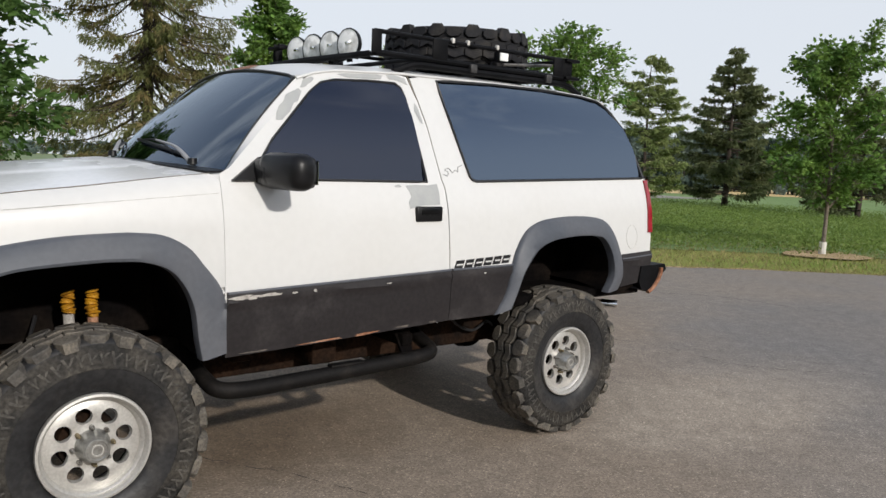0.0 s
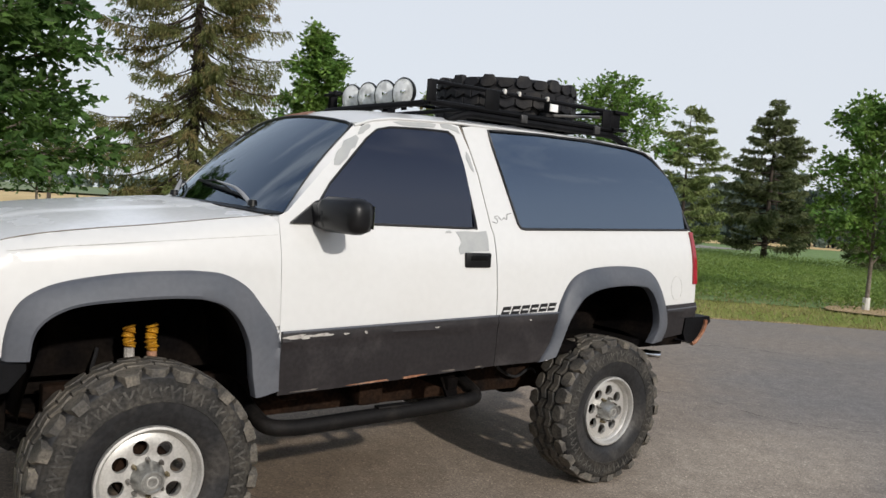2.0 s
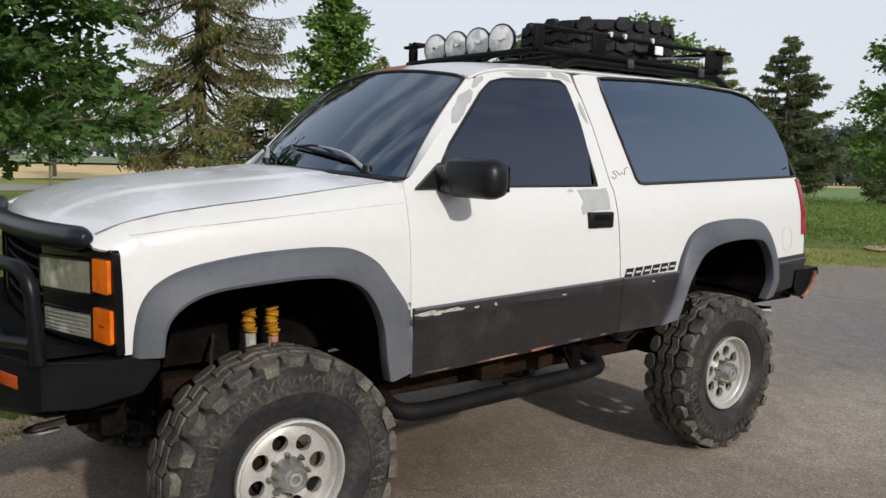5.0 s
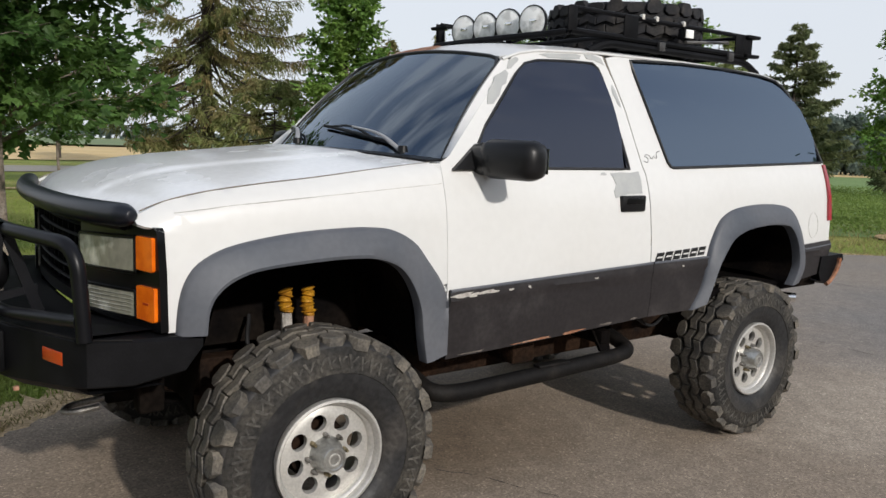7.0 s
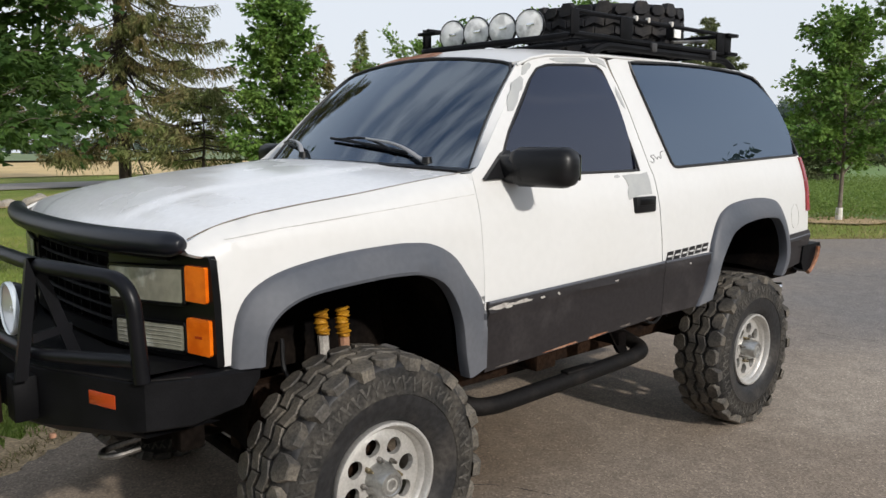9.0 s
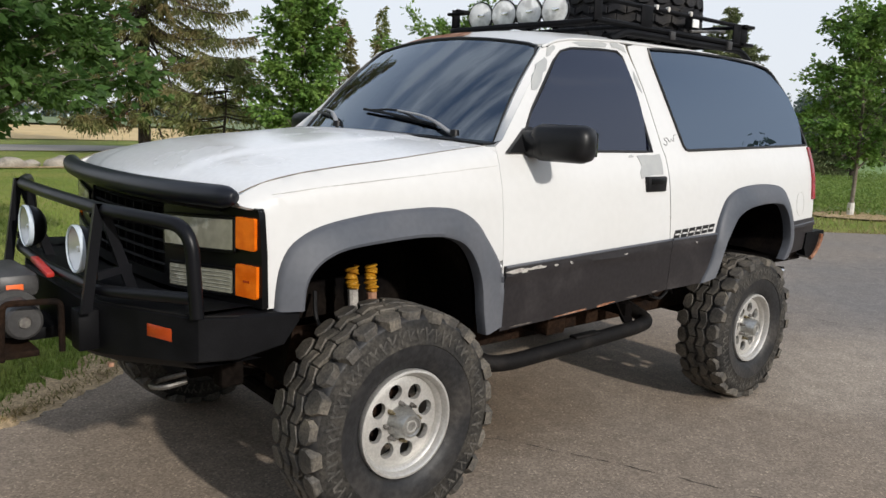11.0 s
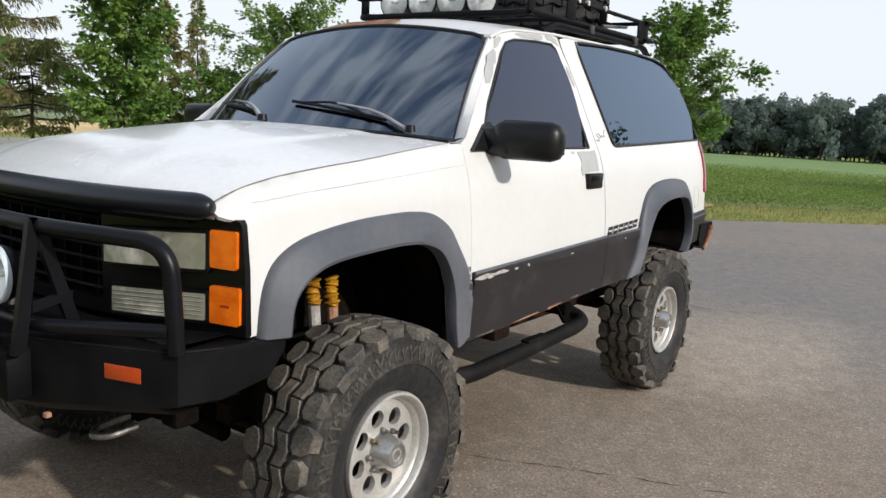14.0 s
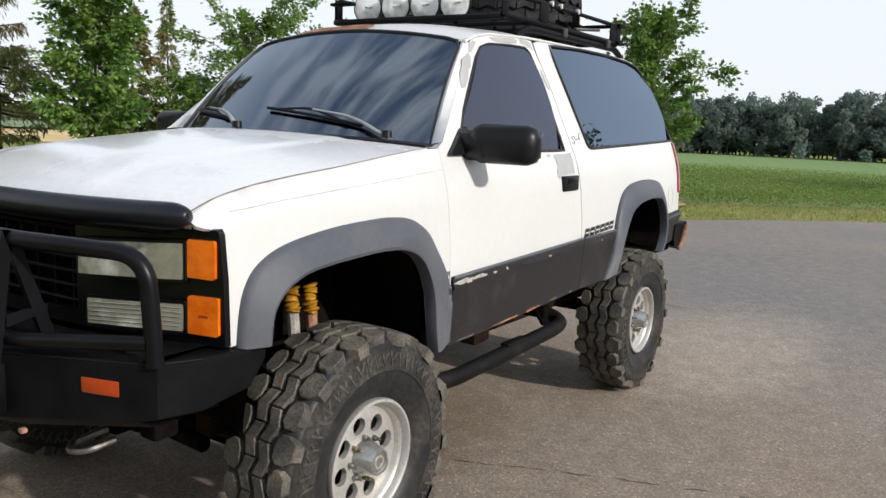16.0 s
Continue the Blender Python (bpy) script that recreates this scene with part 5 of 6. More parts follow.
for s in (-1, 1):
    cap = prism(bmesh.new(), [(3.62, s * 0.925, 1.006), (3.90, s * 0.915, 1.008), (3.918, s * 0.915, 0.968), (3.885, s * 0.915, 0.945), (3.80, s * 0.92, 0.862), (3.735, s * 0.925, 0.816), (3.635, s * 0.925, 0.845), (3.605, s * 0.925, 0.90)], (0, -s * 0.22, 0))
    part("bumper_end", cap, BLACK, rear_bumper)
    rusty = [Vector((x, s * 0.926, z)) for x, z in ((3.845, 0.985), (3.842, 0.95), (3.822, 0.91), (3.785, 0.868), (3.742, 0.835), (3.705, 0.822))]
    part("bumper_rust", tube(bmesh.new(), spline(rusty, 3), 0.016, 6, squash=0.9), RUST_RED, rear_bumper, "rusty folded bumper edge")

# ---- mirrors, wipers, marks on the paint ----
def side_mirror(s):
    bm = bmesh.new()
    box(bm, (0.818, s * 1.062, 1.598), (0.140, 0.305, 0.165), 0.05, Matrix.Rotation(s * radians(-9), 4, "Z"))
    mirror = part("side_mirror", bm, PLASTIC, truck, "black plastic side mirror", 50)
    bm = prism(bmesh.new(), [on_side(s, -0.004)(0.625, 1.548), on_side(s, -0.004)(0.82, 1.550), on_side(s, -0.004)(0.82, 1.665), on_side(s, -0.004)(0.775, 1.655)], (0, s * 0.026, 0))
    part("mirror_sail", bm, PLASTIC, mirror)
    part("mirror_arm", box(bmesh.new(), (0.795, s * 0.93, 1.588), (0.12, 0.21, 0.125), 0.04), PLASTIC, mirror, "", 50)
    part("mirror_glass", box(bmesh.new(), (0.8845, s * 1.082, 1.598), (0.004, 0.215, 0.105), 0.0, Matrix.Rotation(s * radians(-9), 4, "Z")), CHROME, mirror)


mirrored_pair(side_mirror)
for y0, y1 in ((-0.59, -0.02), (0.19, 0.68)):
    span = y1 - y0
    base = on_screen((y0 - 0.05) / 0.80, 0.0, 0.030)
    arm = fillet([base, on_screen((y0 + 0.24 * span) / 0.78, 0.128, 0.038), on_screen((y0 + 0.62 * span) / 0.76, 0.165, 0.034)], 0.09)
    wiper = part("wiper", tube(bmesh.new(), arm, [0.013 - 0.0007 * i for i in range(len(arm))], 8, squash=0.7), WIPER, truck, "worn wiper arm resting on the windscreen, grey for its sun sheen")
    part("blade", tube(bmesh.new(), [on_screen((y0 + k * span) / 0.78, 0.045 + 0.130 * k ** 0.6, 0.016) for k in np.linspace(0.16, 1.12, 14)], 0.008, 6), PLASTIC, wiper)
    part("blade_frame", tube(bmesh.new(), spline([on_screen((y0 + k * span) / 0.78, v, o) for k, v, o in ((0.30, 0.10, 0.020), (0.62, 0.168, 0.032), (0.98, 0.172, 0.020))], 5), 0.006, 6), PLASTIC, wiper)
    part("pivot", lathe(bmesh.new(), [(0.0, -0.030), (0.020, -0.028), (0.024, 0.0)], 12, Matrix.Translation(base) @ Matrix.Rotation(radians(-90), 4, "X")), PLASTIC, wiper)


def mark(name, outline, mat, off=0.0022, label="", s=-1):
    return part(name, sheet(outline, on_side(s, off), (0, s, 0), step=0.04, thick=0.0012), mat, truck, label)


mark("primer_patch", [(1.592, 1.535), (1.66, 1.540), (1.74, 1.538), (1.806, 1.546), (1.812, 1.50), (1.808, 1.437), (1.70, 1.434), (1.652, 1.428), (1.606, 1.415), (1.600, 1.45), (1.622, 1.48), (1.612, 1.51)], PRIMER, label="grey primer patch above the handle")
mark("primer_patch", blob(1.545, 1.532, 0.018, 0.008, 3), PRIMER)
mark("primer_patch", [(0.905, 1.835), (0.94, 1.838), (0.99, 1.880), (1.02, 1.925), (1.045, 1.935), (1.075, 1.985), (1.06, 2.0), (1.03, 1.985), (0.985, 1.965), (0.965, 1.93), (0.935, 1.905), (0.915, 1.87)], PRIMER, 0.003, "grey primer patch on the door frame")
mark("primer_patch", blob(1.115, 2.037, 0.045, 0.016, 11, 0.7), PRIMER, 0.003)
mark("primer_patch", [(1.30, 2.094), (1.36, 2.104), (1.45, 2.109), (1.55, 2.116), (1.59, 2.112), (1.575, 2.094), (1.50, 2.088), (1.42, 2.084), (1.36, 2.082)], PRIMER, 0.003, "grey primer patch on the door frame")
mark("primer_patch", [(1.615, 2.120), (1.68, 2.124), (1.735, 2.110), (1.75, 2.075), (1.725, 2.085), (1.68, 2.096), (1.63, 2.098)], PRIMER, 0.003)
mark("primer_patch", blob(1.783, 1.925, 0.014, 0.052, 17, 0.15), PRIMER, 0.003)
for x, z, a, b, sd in ((0.640, 1.026, 0.046, 0.011, 1), (0.700, 1.024, 0.034, 0.008, 2), (0.785, 1.030, 0.046, 0.009, 3), (0.91, 1.03, 0.012, 0.006, 4), (1.02, 1.033, 0.009, 0.006, 5), (2.11, 1.055, 0.007, 0.005, 7), (1.45, 1.04, 0.012, 0.004, 8)):
    part("paint_chip", sheet(blob(x, z, a, b, sd, 0.03, 12, 0.4), on_cladding(-1, 0.0018), (0, -1, 0), step=0.02, thick=0.0012), CHIPPED, truck, "bare chipped spot")
for x, z, a, b, sd, m in ((1.08, 0.776, 0.10, 0.005, 21, RUST_RED), (1.33, 0.786, 0.07, 0.006, 22, RUST_RED), (1.02, 0.774, 0.020, 0.004, 23, CHIPPED), (1.56, 0.800, 0.05, 0.004, 24, CHIPPED), (0.72, 0.765, 0.06, 0.004, 25, CHIPPED), (1.76, 0.806, 0.03, 0.004, 26, CHIPPED)):
    part("edge_wear", sheet(blob(x, z, a, b, sd, 0.035, 16, 0.35), on_cladding(-1, 0.0018), (0, -1, 0), step=0.02, thick=0.0012), WORN if m is CHIPPED else m, truck, "scraped lower cladding edge")
part("rust_patch", sheet(blob(1.10, 0.16, 0.055, 0.23, 5, 0.0, 26, 0.25), on_roof(0.006), (0, 0, 1), step=0.05, thick=0.001), RUST_RED, truck, "rusty patch on the roof edge")
for y in (-0.8555, 0.8555):
    # the gap is open at the front and tight towards the windscreen
    seam_run = np.linspace(-0.64, 0.54, 40)
    part("hood_seam", tube(bmesh.new(), [Vector((x, y, seam_z(x) + 0.001)) for x in seam_run], [0.0026 - 0.0016 * k / 39 for k in range(40)], 5), SEAM, truck)
# model mark on the flank: six slanted dark shapes, and a thin swash on the pillar
for k in range(6):
    x0 = 1.898 + 0.0715 * k
    z0, z1 = 1.085 + 0.0027 * k, 1.129 + 0.0027 * k
    shape = [(x0 - 0.004, z0), (x0 + 0.056, z0 + 0.002), (x0 + 0.075, z1 + 0.004), (x0 + 0.015, z1 + 0.002)]
    slot = [(x0 + 0.014, z0 + 0.018), (x0 + 0.060, z0 + 0.019), (x0 + 0.064, z0 + 0.028), (x0 + 0.018, z0 + 0.027)]
    part("flank_mark", sheet(shape, on_side(-1, 0.002), (0, -1, 0), [slot], step=0.02, thick=0.001), DECAL, truck, "black slanted decal shape")
swash = spline([(1.868, 1.598, 0), (1.895, 1.590, 0), (1.905, 1.610, 0), (1.885, 1.622, 0), (1.915, 1.630, 0), (1.935, 1.608, 0), (1.955, 1.622, 0), (1.975, 1.612, 0), (1.985, 1.640, 0), (2.018, 1.650, 0)], 5)
part("pillar_mark", tube(bmesh.new(), [on_side(-1, 0.001)(p.x, p.y) for p in swash], 0.0016, 4), DECAL, truck, "thin black swash decal")

# ---- roof rack with lamps, spare tyre ----
rack = thing("roof_rack", "black steel roof rack with four round lamps", "roof rack")
HX0, HX1, HY = 1.60, 3.16, 0.56
for z, r, name in ((2.245, 0.019, "lower_rail"), (2.362, 0.013, "top_rail")):
    side_run = [Vector((HX0, -HY, z))] + [Vector((x, -HY, z)) for x in (2.0, 2.6)] + [Vector((HX1, -HY, z)), Vector((HX1, HY, z)), Vector((HX0, HY, z))]
    part(name, tube(bmesh.new(), fillet(side_run, 0.06), r, 8), BLACK, rack)
for x in np.linspace(HX0, HX1, 6):
    part("cross_bar", tube(bmesh.new(), [(x, -HY, 2.24), (x, HY, 2.24)], 0.014, 8), BLACK, rack)
part("front_beam", tube(bmesh.new(), fillet([(1.57, -0.56, 2.235), (1.52, -0.5, 2.225), (1.50, 0, 2.225), (1.52, 0.5, 2.225), (1.57, 0.56, 2.235)], 0.05), 0.018, 8), BLACK, rack)
part("front_wing", box(bmesh.new(), (1.56, 0.50, 2.335), (0.05, 0.16, 0.018), 0.004), BLACK, rack)
for s in (-1, 1):
    for x, w in ((1.605, 0.065), (2.05, 0.11), (3.06, 0.11)):
        part("side_plate", box(bmesh.new(), (x, s * 0.572, 2.305), (w, 0.010, 0.125), 0.003), BLACK, rack)
    part("roof_rail", tube(bmesh.new(), fillet([(1.72, s * 0.575, 2.15), (1.85, s * 0.575, 2.205), (3.15, s * 0.555, 2.208), (3.30, s * 0.54, 2.15)], 0.08), 0.021, 8), BLACK, rack)
    for x in (2.30, 2.95):
        part("clamp", box(bmesh.new(), (x, s * 0.58, 2.225), (0.050, 0.03, 0.050), 0.006), WINCH, rack, "dull metal rack clamp")
for s in (-1, 1):
    for z in (2.247, 2.362):
        part("corner_flange", box(bmesh.new(), (3.165, s * 0.575, z), (0.13, 0.05, 0.020), 0.004), BLACK, rack)
    part("corner_plate", box(bmesh.new(), (3.135, s * 0.572, 2.305), (0.085, 0.012, 0.115), 0.003), BLACK, rack)
for x in (2.145, 2.262, 2.50):
    part("rail_clip", box(bmesh.new(), (x, -0.566, 2.372), (0.020, 0.026, 0.030), 0.006), GUARD, rack, "small white clip on the rail")
part("side_lamp", box(bmesh.new(), (2.557, -0.545, 2.322), (0.085, 0.05, 0.065), 0.010), BLACK, rack, "small square work lamp")
part("side_lamp_lens", box(bmesh.new(), (2.557, -0.573, 2.322), (0.070, 0.006, 0.048), 0.002), LENS, rack)
part("rear_pole", tube(bmesh.new(), [(2.62, -0.50, 2.285), (3.12, -0.44, 2.335)], 0.010, 8), STEEL, rack)
part("rear_pole", tube(bmesh.new(), [(2.62, -0.30, 2.275), (3.14, -0.30, 2.30)], 0.012, 8), BLACK, rack)
for k in range(4):
    y = -0.242 + 0.2043 * k
    m = Matrix.Translation((1.637, y, 2.318)) @ Matrix.Rotation(radians(-90 + 14), 4, "Z")
    lamp = part("spot_lamp", lathe(bmesh.new(), [(0.0, 0.062), (0.03, 0.060), (0.062, 0.042), (0.084, 0.016), (0.090, 0.0), (0.090, -0.010), (0.084, -0.013)], 28, m), PLASTIC, rack, "round roof lamp with clear lens")
    part("lens", lathe(bmesh.new(), [(0.0, -0.018), (0.03, -0.0175), (0.065, -0.014), (0.085, -0.009)], 28, m), LENS, lamp, "clear lamp lens")
    part("reflector_bar", box(bmesh.new(), m @ Vector((0, -0.0185, 0.004)), (0.006, 0.075, 0.016), 0.002), CHROME, lamp)
    part("foot", tube(bmesh.new(), [(1.64, y, 2.24), (1.645, y, 2.215)], 0.018, 8), BLACK, lamp)
part("wiring", tube(bmesh.new(), spline([(1.66, -0.30, 2.235), (1.70, -0.15, 2.25), (1.68, 0.0, 2.225), (1.71, 0.18, 2.248), (1.69, 0.38, 2.232), (1.80, 0.45, 2.26)], 6), 0.007, 6), RUBBER_TRIM, rack, "loose black lamp wiring")

spare = thing("spare_tyre", "muddy mud-terrain spare tyre lying on the roof rack", "tyre", at=(2.66, 0.02, 2.372))
spare.rotation_euler = (radians(90), 0, 0)
for o in list(wheel.children):
    if o.name.split(".")[0] in ("tyre", "tread", "rim", "wheel_face"):
        c = o.copy()
        scene.collection.objects.link(c)
        c.parent = spare
        if o.name.split(".")[0] in ("tyre", "tread"):
            c.material_slots[0].link = "OBJECT"
            c.material_slots[0].material = SPARE


# ---- ground ----
def ground_z(x, y):
    r = math.hypot(x, y)
    return -0.0175 * (max(0.0, r - 14) if r > 18 else (max(0.0, r - 10) ** 2) / 16)


radii = [0, 2, 4, 6, 8, 10, 11, 12, 13, 14, 15, 16, 17, 18, 20, 23, 27, 32, 40, 55, 80, 120, 180, 260, 400, 650, 1100, 1800, 3000]
gv = [(0, 0, -0.03)]
gf = []
for i, r in enumerate(radii[1:]):
    for k in range(96):
        t = 2 * math.pi * k / 96
        x, y = r * math.cos(t), r * math.sin(t)
        gv.append((x, y, ground_z(x, y) - 0.03))
for k in range(96):
    gf.append((0, 1 + k, 1 + (k + 1) % 96))
for i in range(len(radii) - 2):
    for k in range(96):
        a, b = 1 + i * 96, 1 + (i + 1) * 96
        j = (k + 1) % 96
        gf.append((a + k, b + k, b + j, a + j))
tagged(raw("ground", gv, gf, LAWN, smooth=True), "mown green lawn reaching to the fields", "ground", kind="structure")


def land(name, outline, mat, lift, label, category, step=2.0, thick=0.0, kind="structure"):
    bm = sheet(outline, lambda x, y: Vector((x, y, ground_z(x, y) + lift)), (0, 0, 1), step=step, thick=thick)
    return tagged(part(name, bm, mat), label, category, kind=kind)


rnd = random.Random(4)
edge = spline([(-14, -6.0, 0), (-6, -2.0, 0), (-2.4, 0.15, 0), (-1.06, 0.98, 0), (-0.76, 1.14, 0), (-0.30, 1.50, 0), (0.6, 2.25, 0), (2.2, 3.5, 0), (5, 4.9, 0), (8, 4.9, 0), (10.55, 3.73, 0), (13.4, 1.75, 0), (16.8, -1.13, 0), (24, -8, 0)], 14)
edge = [(p.x + rnd.uniform(-0.025, 0.025), p.y + rnd.uniform(-0.025, 0.025)) for p in edge]
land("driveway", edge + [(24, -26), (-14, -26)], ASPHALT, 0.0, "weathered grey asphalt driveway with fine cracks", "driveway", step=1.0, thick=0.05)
land("soil_edge", [(x, y - 0.02) for x, y in edge[20:150]] + [(x + rnd.uniform(-0.03, 0.03) - 0.12, y + 0.36 + rnd.uniform(-0.09, 0.12)) for x, y in edge[149:19:-1]], SOIL, -0.012, "dry bare soil along the driveway", "soil", step=0.5)


def crack(points, width, seed):
    r = random.Random(seed)
    pts = resample(spline([(*p, 0) for p in points], 8), 70)
    a, b = [], []
    for p, q in zip(pts, pts[1:] + [pts[-1] * 2 - pts[-2]]):
        d = (q - p).normalized()
        n = Vector((-d.y, d.x, 0))
        m = p + n * r.uniform(-0.012, 0.012)
        w = width * r.uniform(0.5, 1.0) * (0.06 if (len(a) // 2) % 3 == 2 or r.random() < 0.2 else 1)
        a.append(Vector((m.x, m.y, 0.0025)) + n * w)
        b.append(Vector((m.x, m.y, 0.0025)) - n * w)
    tagged(part("pavement_crack", loft(bmesh.new(), [a, b]), CRACK), "thin dark crack in the asphalt", "crack", kind="structure")


crack([(0.70, 0.0), (0.83, -0.31), (1.08, -0.70), (1.31, -1.21), (1.59, -1.95), (1.9, -2.9)], 0.0050, 1)
crack([(7.5, 2.5), (8.6, 1.6), (9.0, 0.2), (10.2, -0.8)], 0.012, 2)
crack([(4.6, 1.2), (5.4, 0.3), (5.5, -0.7), (6.4, -1.6)], 0.007, 3)

land("mulch_bed", [(16.3 + 1.1 * math.cos(t) * (1 + 0.15 * math.sin(3 * t)), 3.75 + 0.8 * math.sin(t)) for t in np.linspace(0, 6.283, 25)[:-1]], SOIL, 0.01, "bare mulch bed under the young tree", "mulch bed", step=0.4)

# strips of land beyond the lawn: road and wheat one way, crops the other
def ring_strip(b0, b1, r0, r1, n=24):
    t = np.radians(np.linspace(b0, b1, n))
    return [(r1 * math.sin(a), r1 * math.cos(a)) for a in t] + [(r0 * math.sin(a), r0 * math.cos(a)) for a in t[::-1]]


land("road", [(-60, 27.5), (60, 33.5), (60, 40), (-60, 34)], ROAD, 0.012, "grey country road past the lawn", "road", step=4)
land("gravel_path", [(-30, 19.2), (12, 19.9), (12, 20.4), (-30, 19.8)], SOIL, 0.004, "pale gravel strip along the lawn", "path", step=2)
land("wheat_field", [(-160, 45), (140, 49), (240, 128), (-240, 122)], WHEAT, 0.02, "ripe golden wheat field", "field", step=8)
land("crop_field", [(9.5, 9.5), (13.1, 5.9), (16.6, 3.6), (21.7, -0.6), (40, -16), (160, -40), (160, 80), (60, 62), (15, 27)], CROP, -0.014, "green crop field beyond the driveway", "field", step=4)
land("far_field", ring_strip(-75, 60, 124, 800), FARFIELD, 0.3, "pale far green field", "field", step=30)


def blades(name, spots, height, width, mat, label, category, seed, lean=0.4, kind="stuff"):
    """Many thin upright blades, one triangle each."""
    r = np.random.default_rng(seed)
    n = len(spots)
    spots = np.asarray(spots)
    a = r.uniform(0, 2 * math.pi, n)
    h = height * r.uniform(0.5, 1.2, n)
    w = width * r.uniform(0.6, 1.3, n)
    side = np.stack([np.cos(a), np.sin(a), 0 * a], 1) * w[:, None]
    b = r.uniform(0, 2 * math.pi, n)
    tip = np.stack([np.cos(b) * h * lean, np.sin(b) * h * lean, h], 1)
    v = np.concatenate([spots - side, spots + side, spots + tip])
    f = np.stack([np.arange(n), np.arange(n) + n, np.arange(n) + 2 * n], 1)
    return tagged(raw(name, v.tolist(), f.tolist(), mat), label, category, kind=kind)


r = np.random.default_rng(8)


def scatter(x0, x1, y0, y1, n, poly=None, lift=-0.028, power=1.0, outside=True):
    x, y = r.uniform(x0, x1, n), y0 + (y1 - y0) * r.uniform(0, 1, n) ** power
    if poly:
        keep = inside(poly, x, y)
        keep = ~keep if outside else keep
        x, y = x[keep], y[keep]
    z = np.array([ground_z(a, b) for a, b in zip(x, y)]) + lift
    return np.stack([x, y, z], 1)


drive = edge + [(24, -26), (-14, -26)]
worn = [(x - 0.10, y + 0.27 + 0.08 * math.sin(9 * x) + 0.06 * math.sin(23 * x)) for x, y in edge] + [(24, -26), (-14, -26)]
blades("lawn_grass", np.concatenate([scatter(-5, 2.5, 0.2, 4.5, 60000, worn), scatter(-6, 6, 2, 12, 42000, worn), scatter(-6, 10, 8, 20, 16000, worn)]), 0.055, 0.006, GRASS, "short green lawn grass", "grass", 1)
line = [p for p in resample([(*p, 0) for p in edge[20:160]], 1500)]
fringe = np.array([(p.x - 0.03 + r.normal(0, 0.05), p.y + 0.09 + abs(r.normal(0, 0.07)), ground_z(p.x, p.y) - 0.02) for p in line for _ in range(4)])
blades("edge_grass", fringe, 0.045, 0.005, DRYGRASS, "dry yellowish grass along the driveway edge", "grass", 2, 0.8)
verge = scatter(9, 24, -8, 8, 26000, drive)
blades("verge_grass", verge, 0.075, 0.012, VERGE, "rough yellow-green verge grass", "grass", 3, 0.6)


def leaves(spots, size, seed, up=0.5, long=1.5, fold=0.25):
    """Folded leaves, two faces each, at random turns that lean towards the sky."""
    g = np.random.default_rng(seed)
    n = len(spots)
    c = np.asarray(spots, float)
    nrm = g.normal(0, 1, (n, 3)) + (0, 0, up * 2)
    nrm /= np.linalg.norm(nrm, axis=1)[:, None]
    t = np.cross(nrm, g.normal(0, 1, (n, 3)))
    t /= np.linalg.norm(t, axis=1)[:, None]
    b = np.cross(nrm, t)
    s = (size * g.uniform(0.6, 1.35, n))[:, None]
    p0, p3 = c - t * s * long * 0.5, c + t * s * long * 0.5
    lift = nrm * s * fold
    l1, l2 = c - b * s * 0.5 - t * s * 0.2 + lift, c - b * s * 0.38 + t * s * 0.28 + lift
    r1, r2 = c + b * s * 0.5 - t * s * 0.2 + lift, c + b * s * 0.38 + t * s * 0.28 + lift
    v = np.concatenate([p0, p3, l1, l2, r1, r2])
    i = np.arange(n)
    f = np.concatenate([np.stack([i, i + n, i + 3 * n, i + 2 * n], 1), np.stack([i + n, i, i + 4 * n, i + 5 * n], 1)])
    return v.tolist(), f.tolist()


crop = scatter(10, 58, -14, 30, 330000, [(9.5, 9.5), (13.1, 5.9), (16.6, 3.6), (21.7, -0.6), (40, -16), (60, -20), (60, 62), (15, 27)], 0.0, 1.0, False)
far = np.hypot(crop[:, 0], crop[:, 1])
crop = crop[r.uniform(0, 1, len(crop)) < np.clip((56 - far) / 38, 0, 1)]
crop[:, 2] += r.uniform(0.02, 0.26, len(crop))
crop[:, :2] += r.normal(0, 0.25, (len(crop), 2))
v, f = leaves(crop, 0.05, 31, 0.5)
tagged(raw("crop_plants", v, f, CROPLEAF), "leafy green crop plants", "crops", kind="stuff")


def boulder(x, y, size, seed):
    rr = random.Random(seed)
    bm = bmesh.new()
    bmesh.ops.create_icosphere(bm, subdivisions=3, radius=1)
    shift = Vector((rr.uniform(0, 50), rr.uniform(0, 50), 0))
    for q in bm.verts:
        k = 1 + 0.35 * noise.noise(q.co * 1.3 + shift) + 0.12 * noise.noise(q.co * 4 + shift)
        q.co = Vector((q.co.x * size[0], q.co.y * size[1], max(-0.3, q.co.z) * size[2])) * k + Vector((x, y, ground_z(x, y) + 0.12 * size[2]))
    tagged(part("boulder", bm, STONE, None, sharp=50), "pale weathered boulder at the lawn's edge", "boulder", "boulders along the lawn")


for x, y, s, sd in ((3.55, 20.3, 0.46, 1), (4.95, 20.8, 0.44, 2), (4.25, 20.9, 0.26, 3), (6.3, 21.2, 0.34, 5), (2.9, 20.4, 0.30, 8)):
    boulder(x, y, (s * 0.85, s * 0.7, s * 0.52), sd)


# ---- trees ----
LOBES = [(0.0, 0.0, 0.0), (0.40, 0.10, 0.06), (0.28, 0.30, 0.03), (0.50, 0.58, 0.09), (0.22, 0.66, 0.03), (0.0, 1.0, -0.10)]


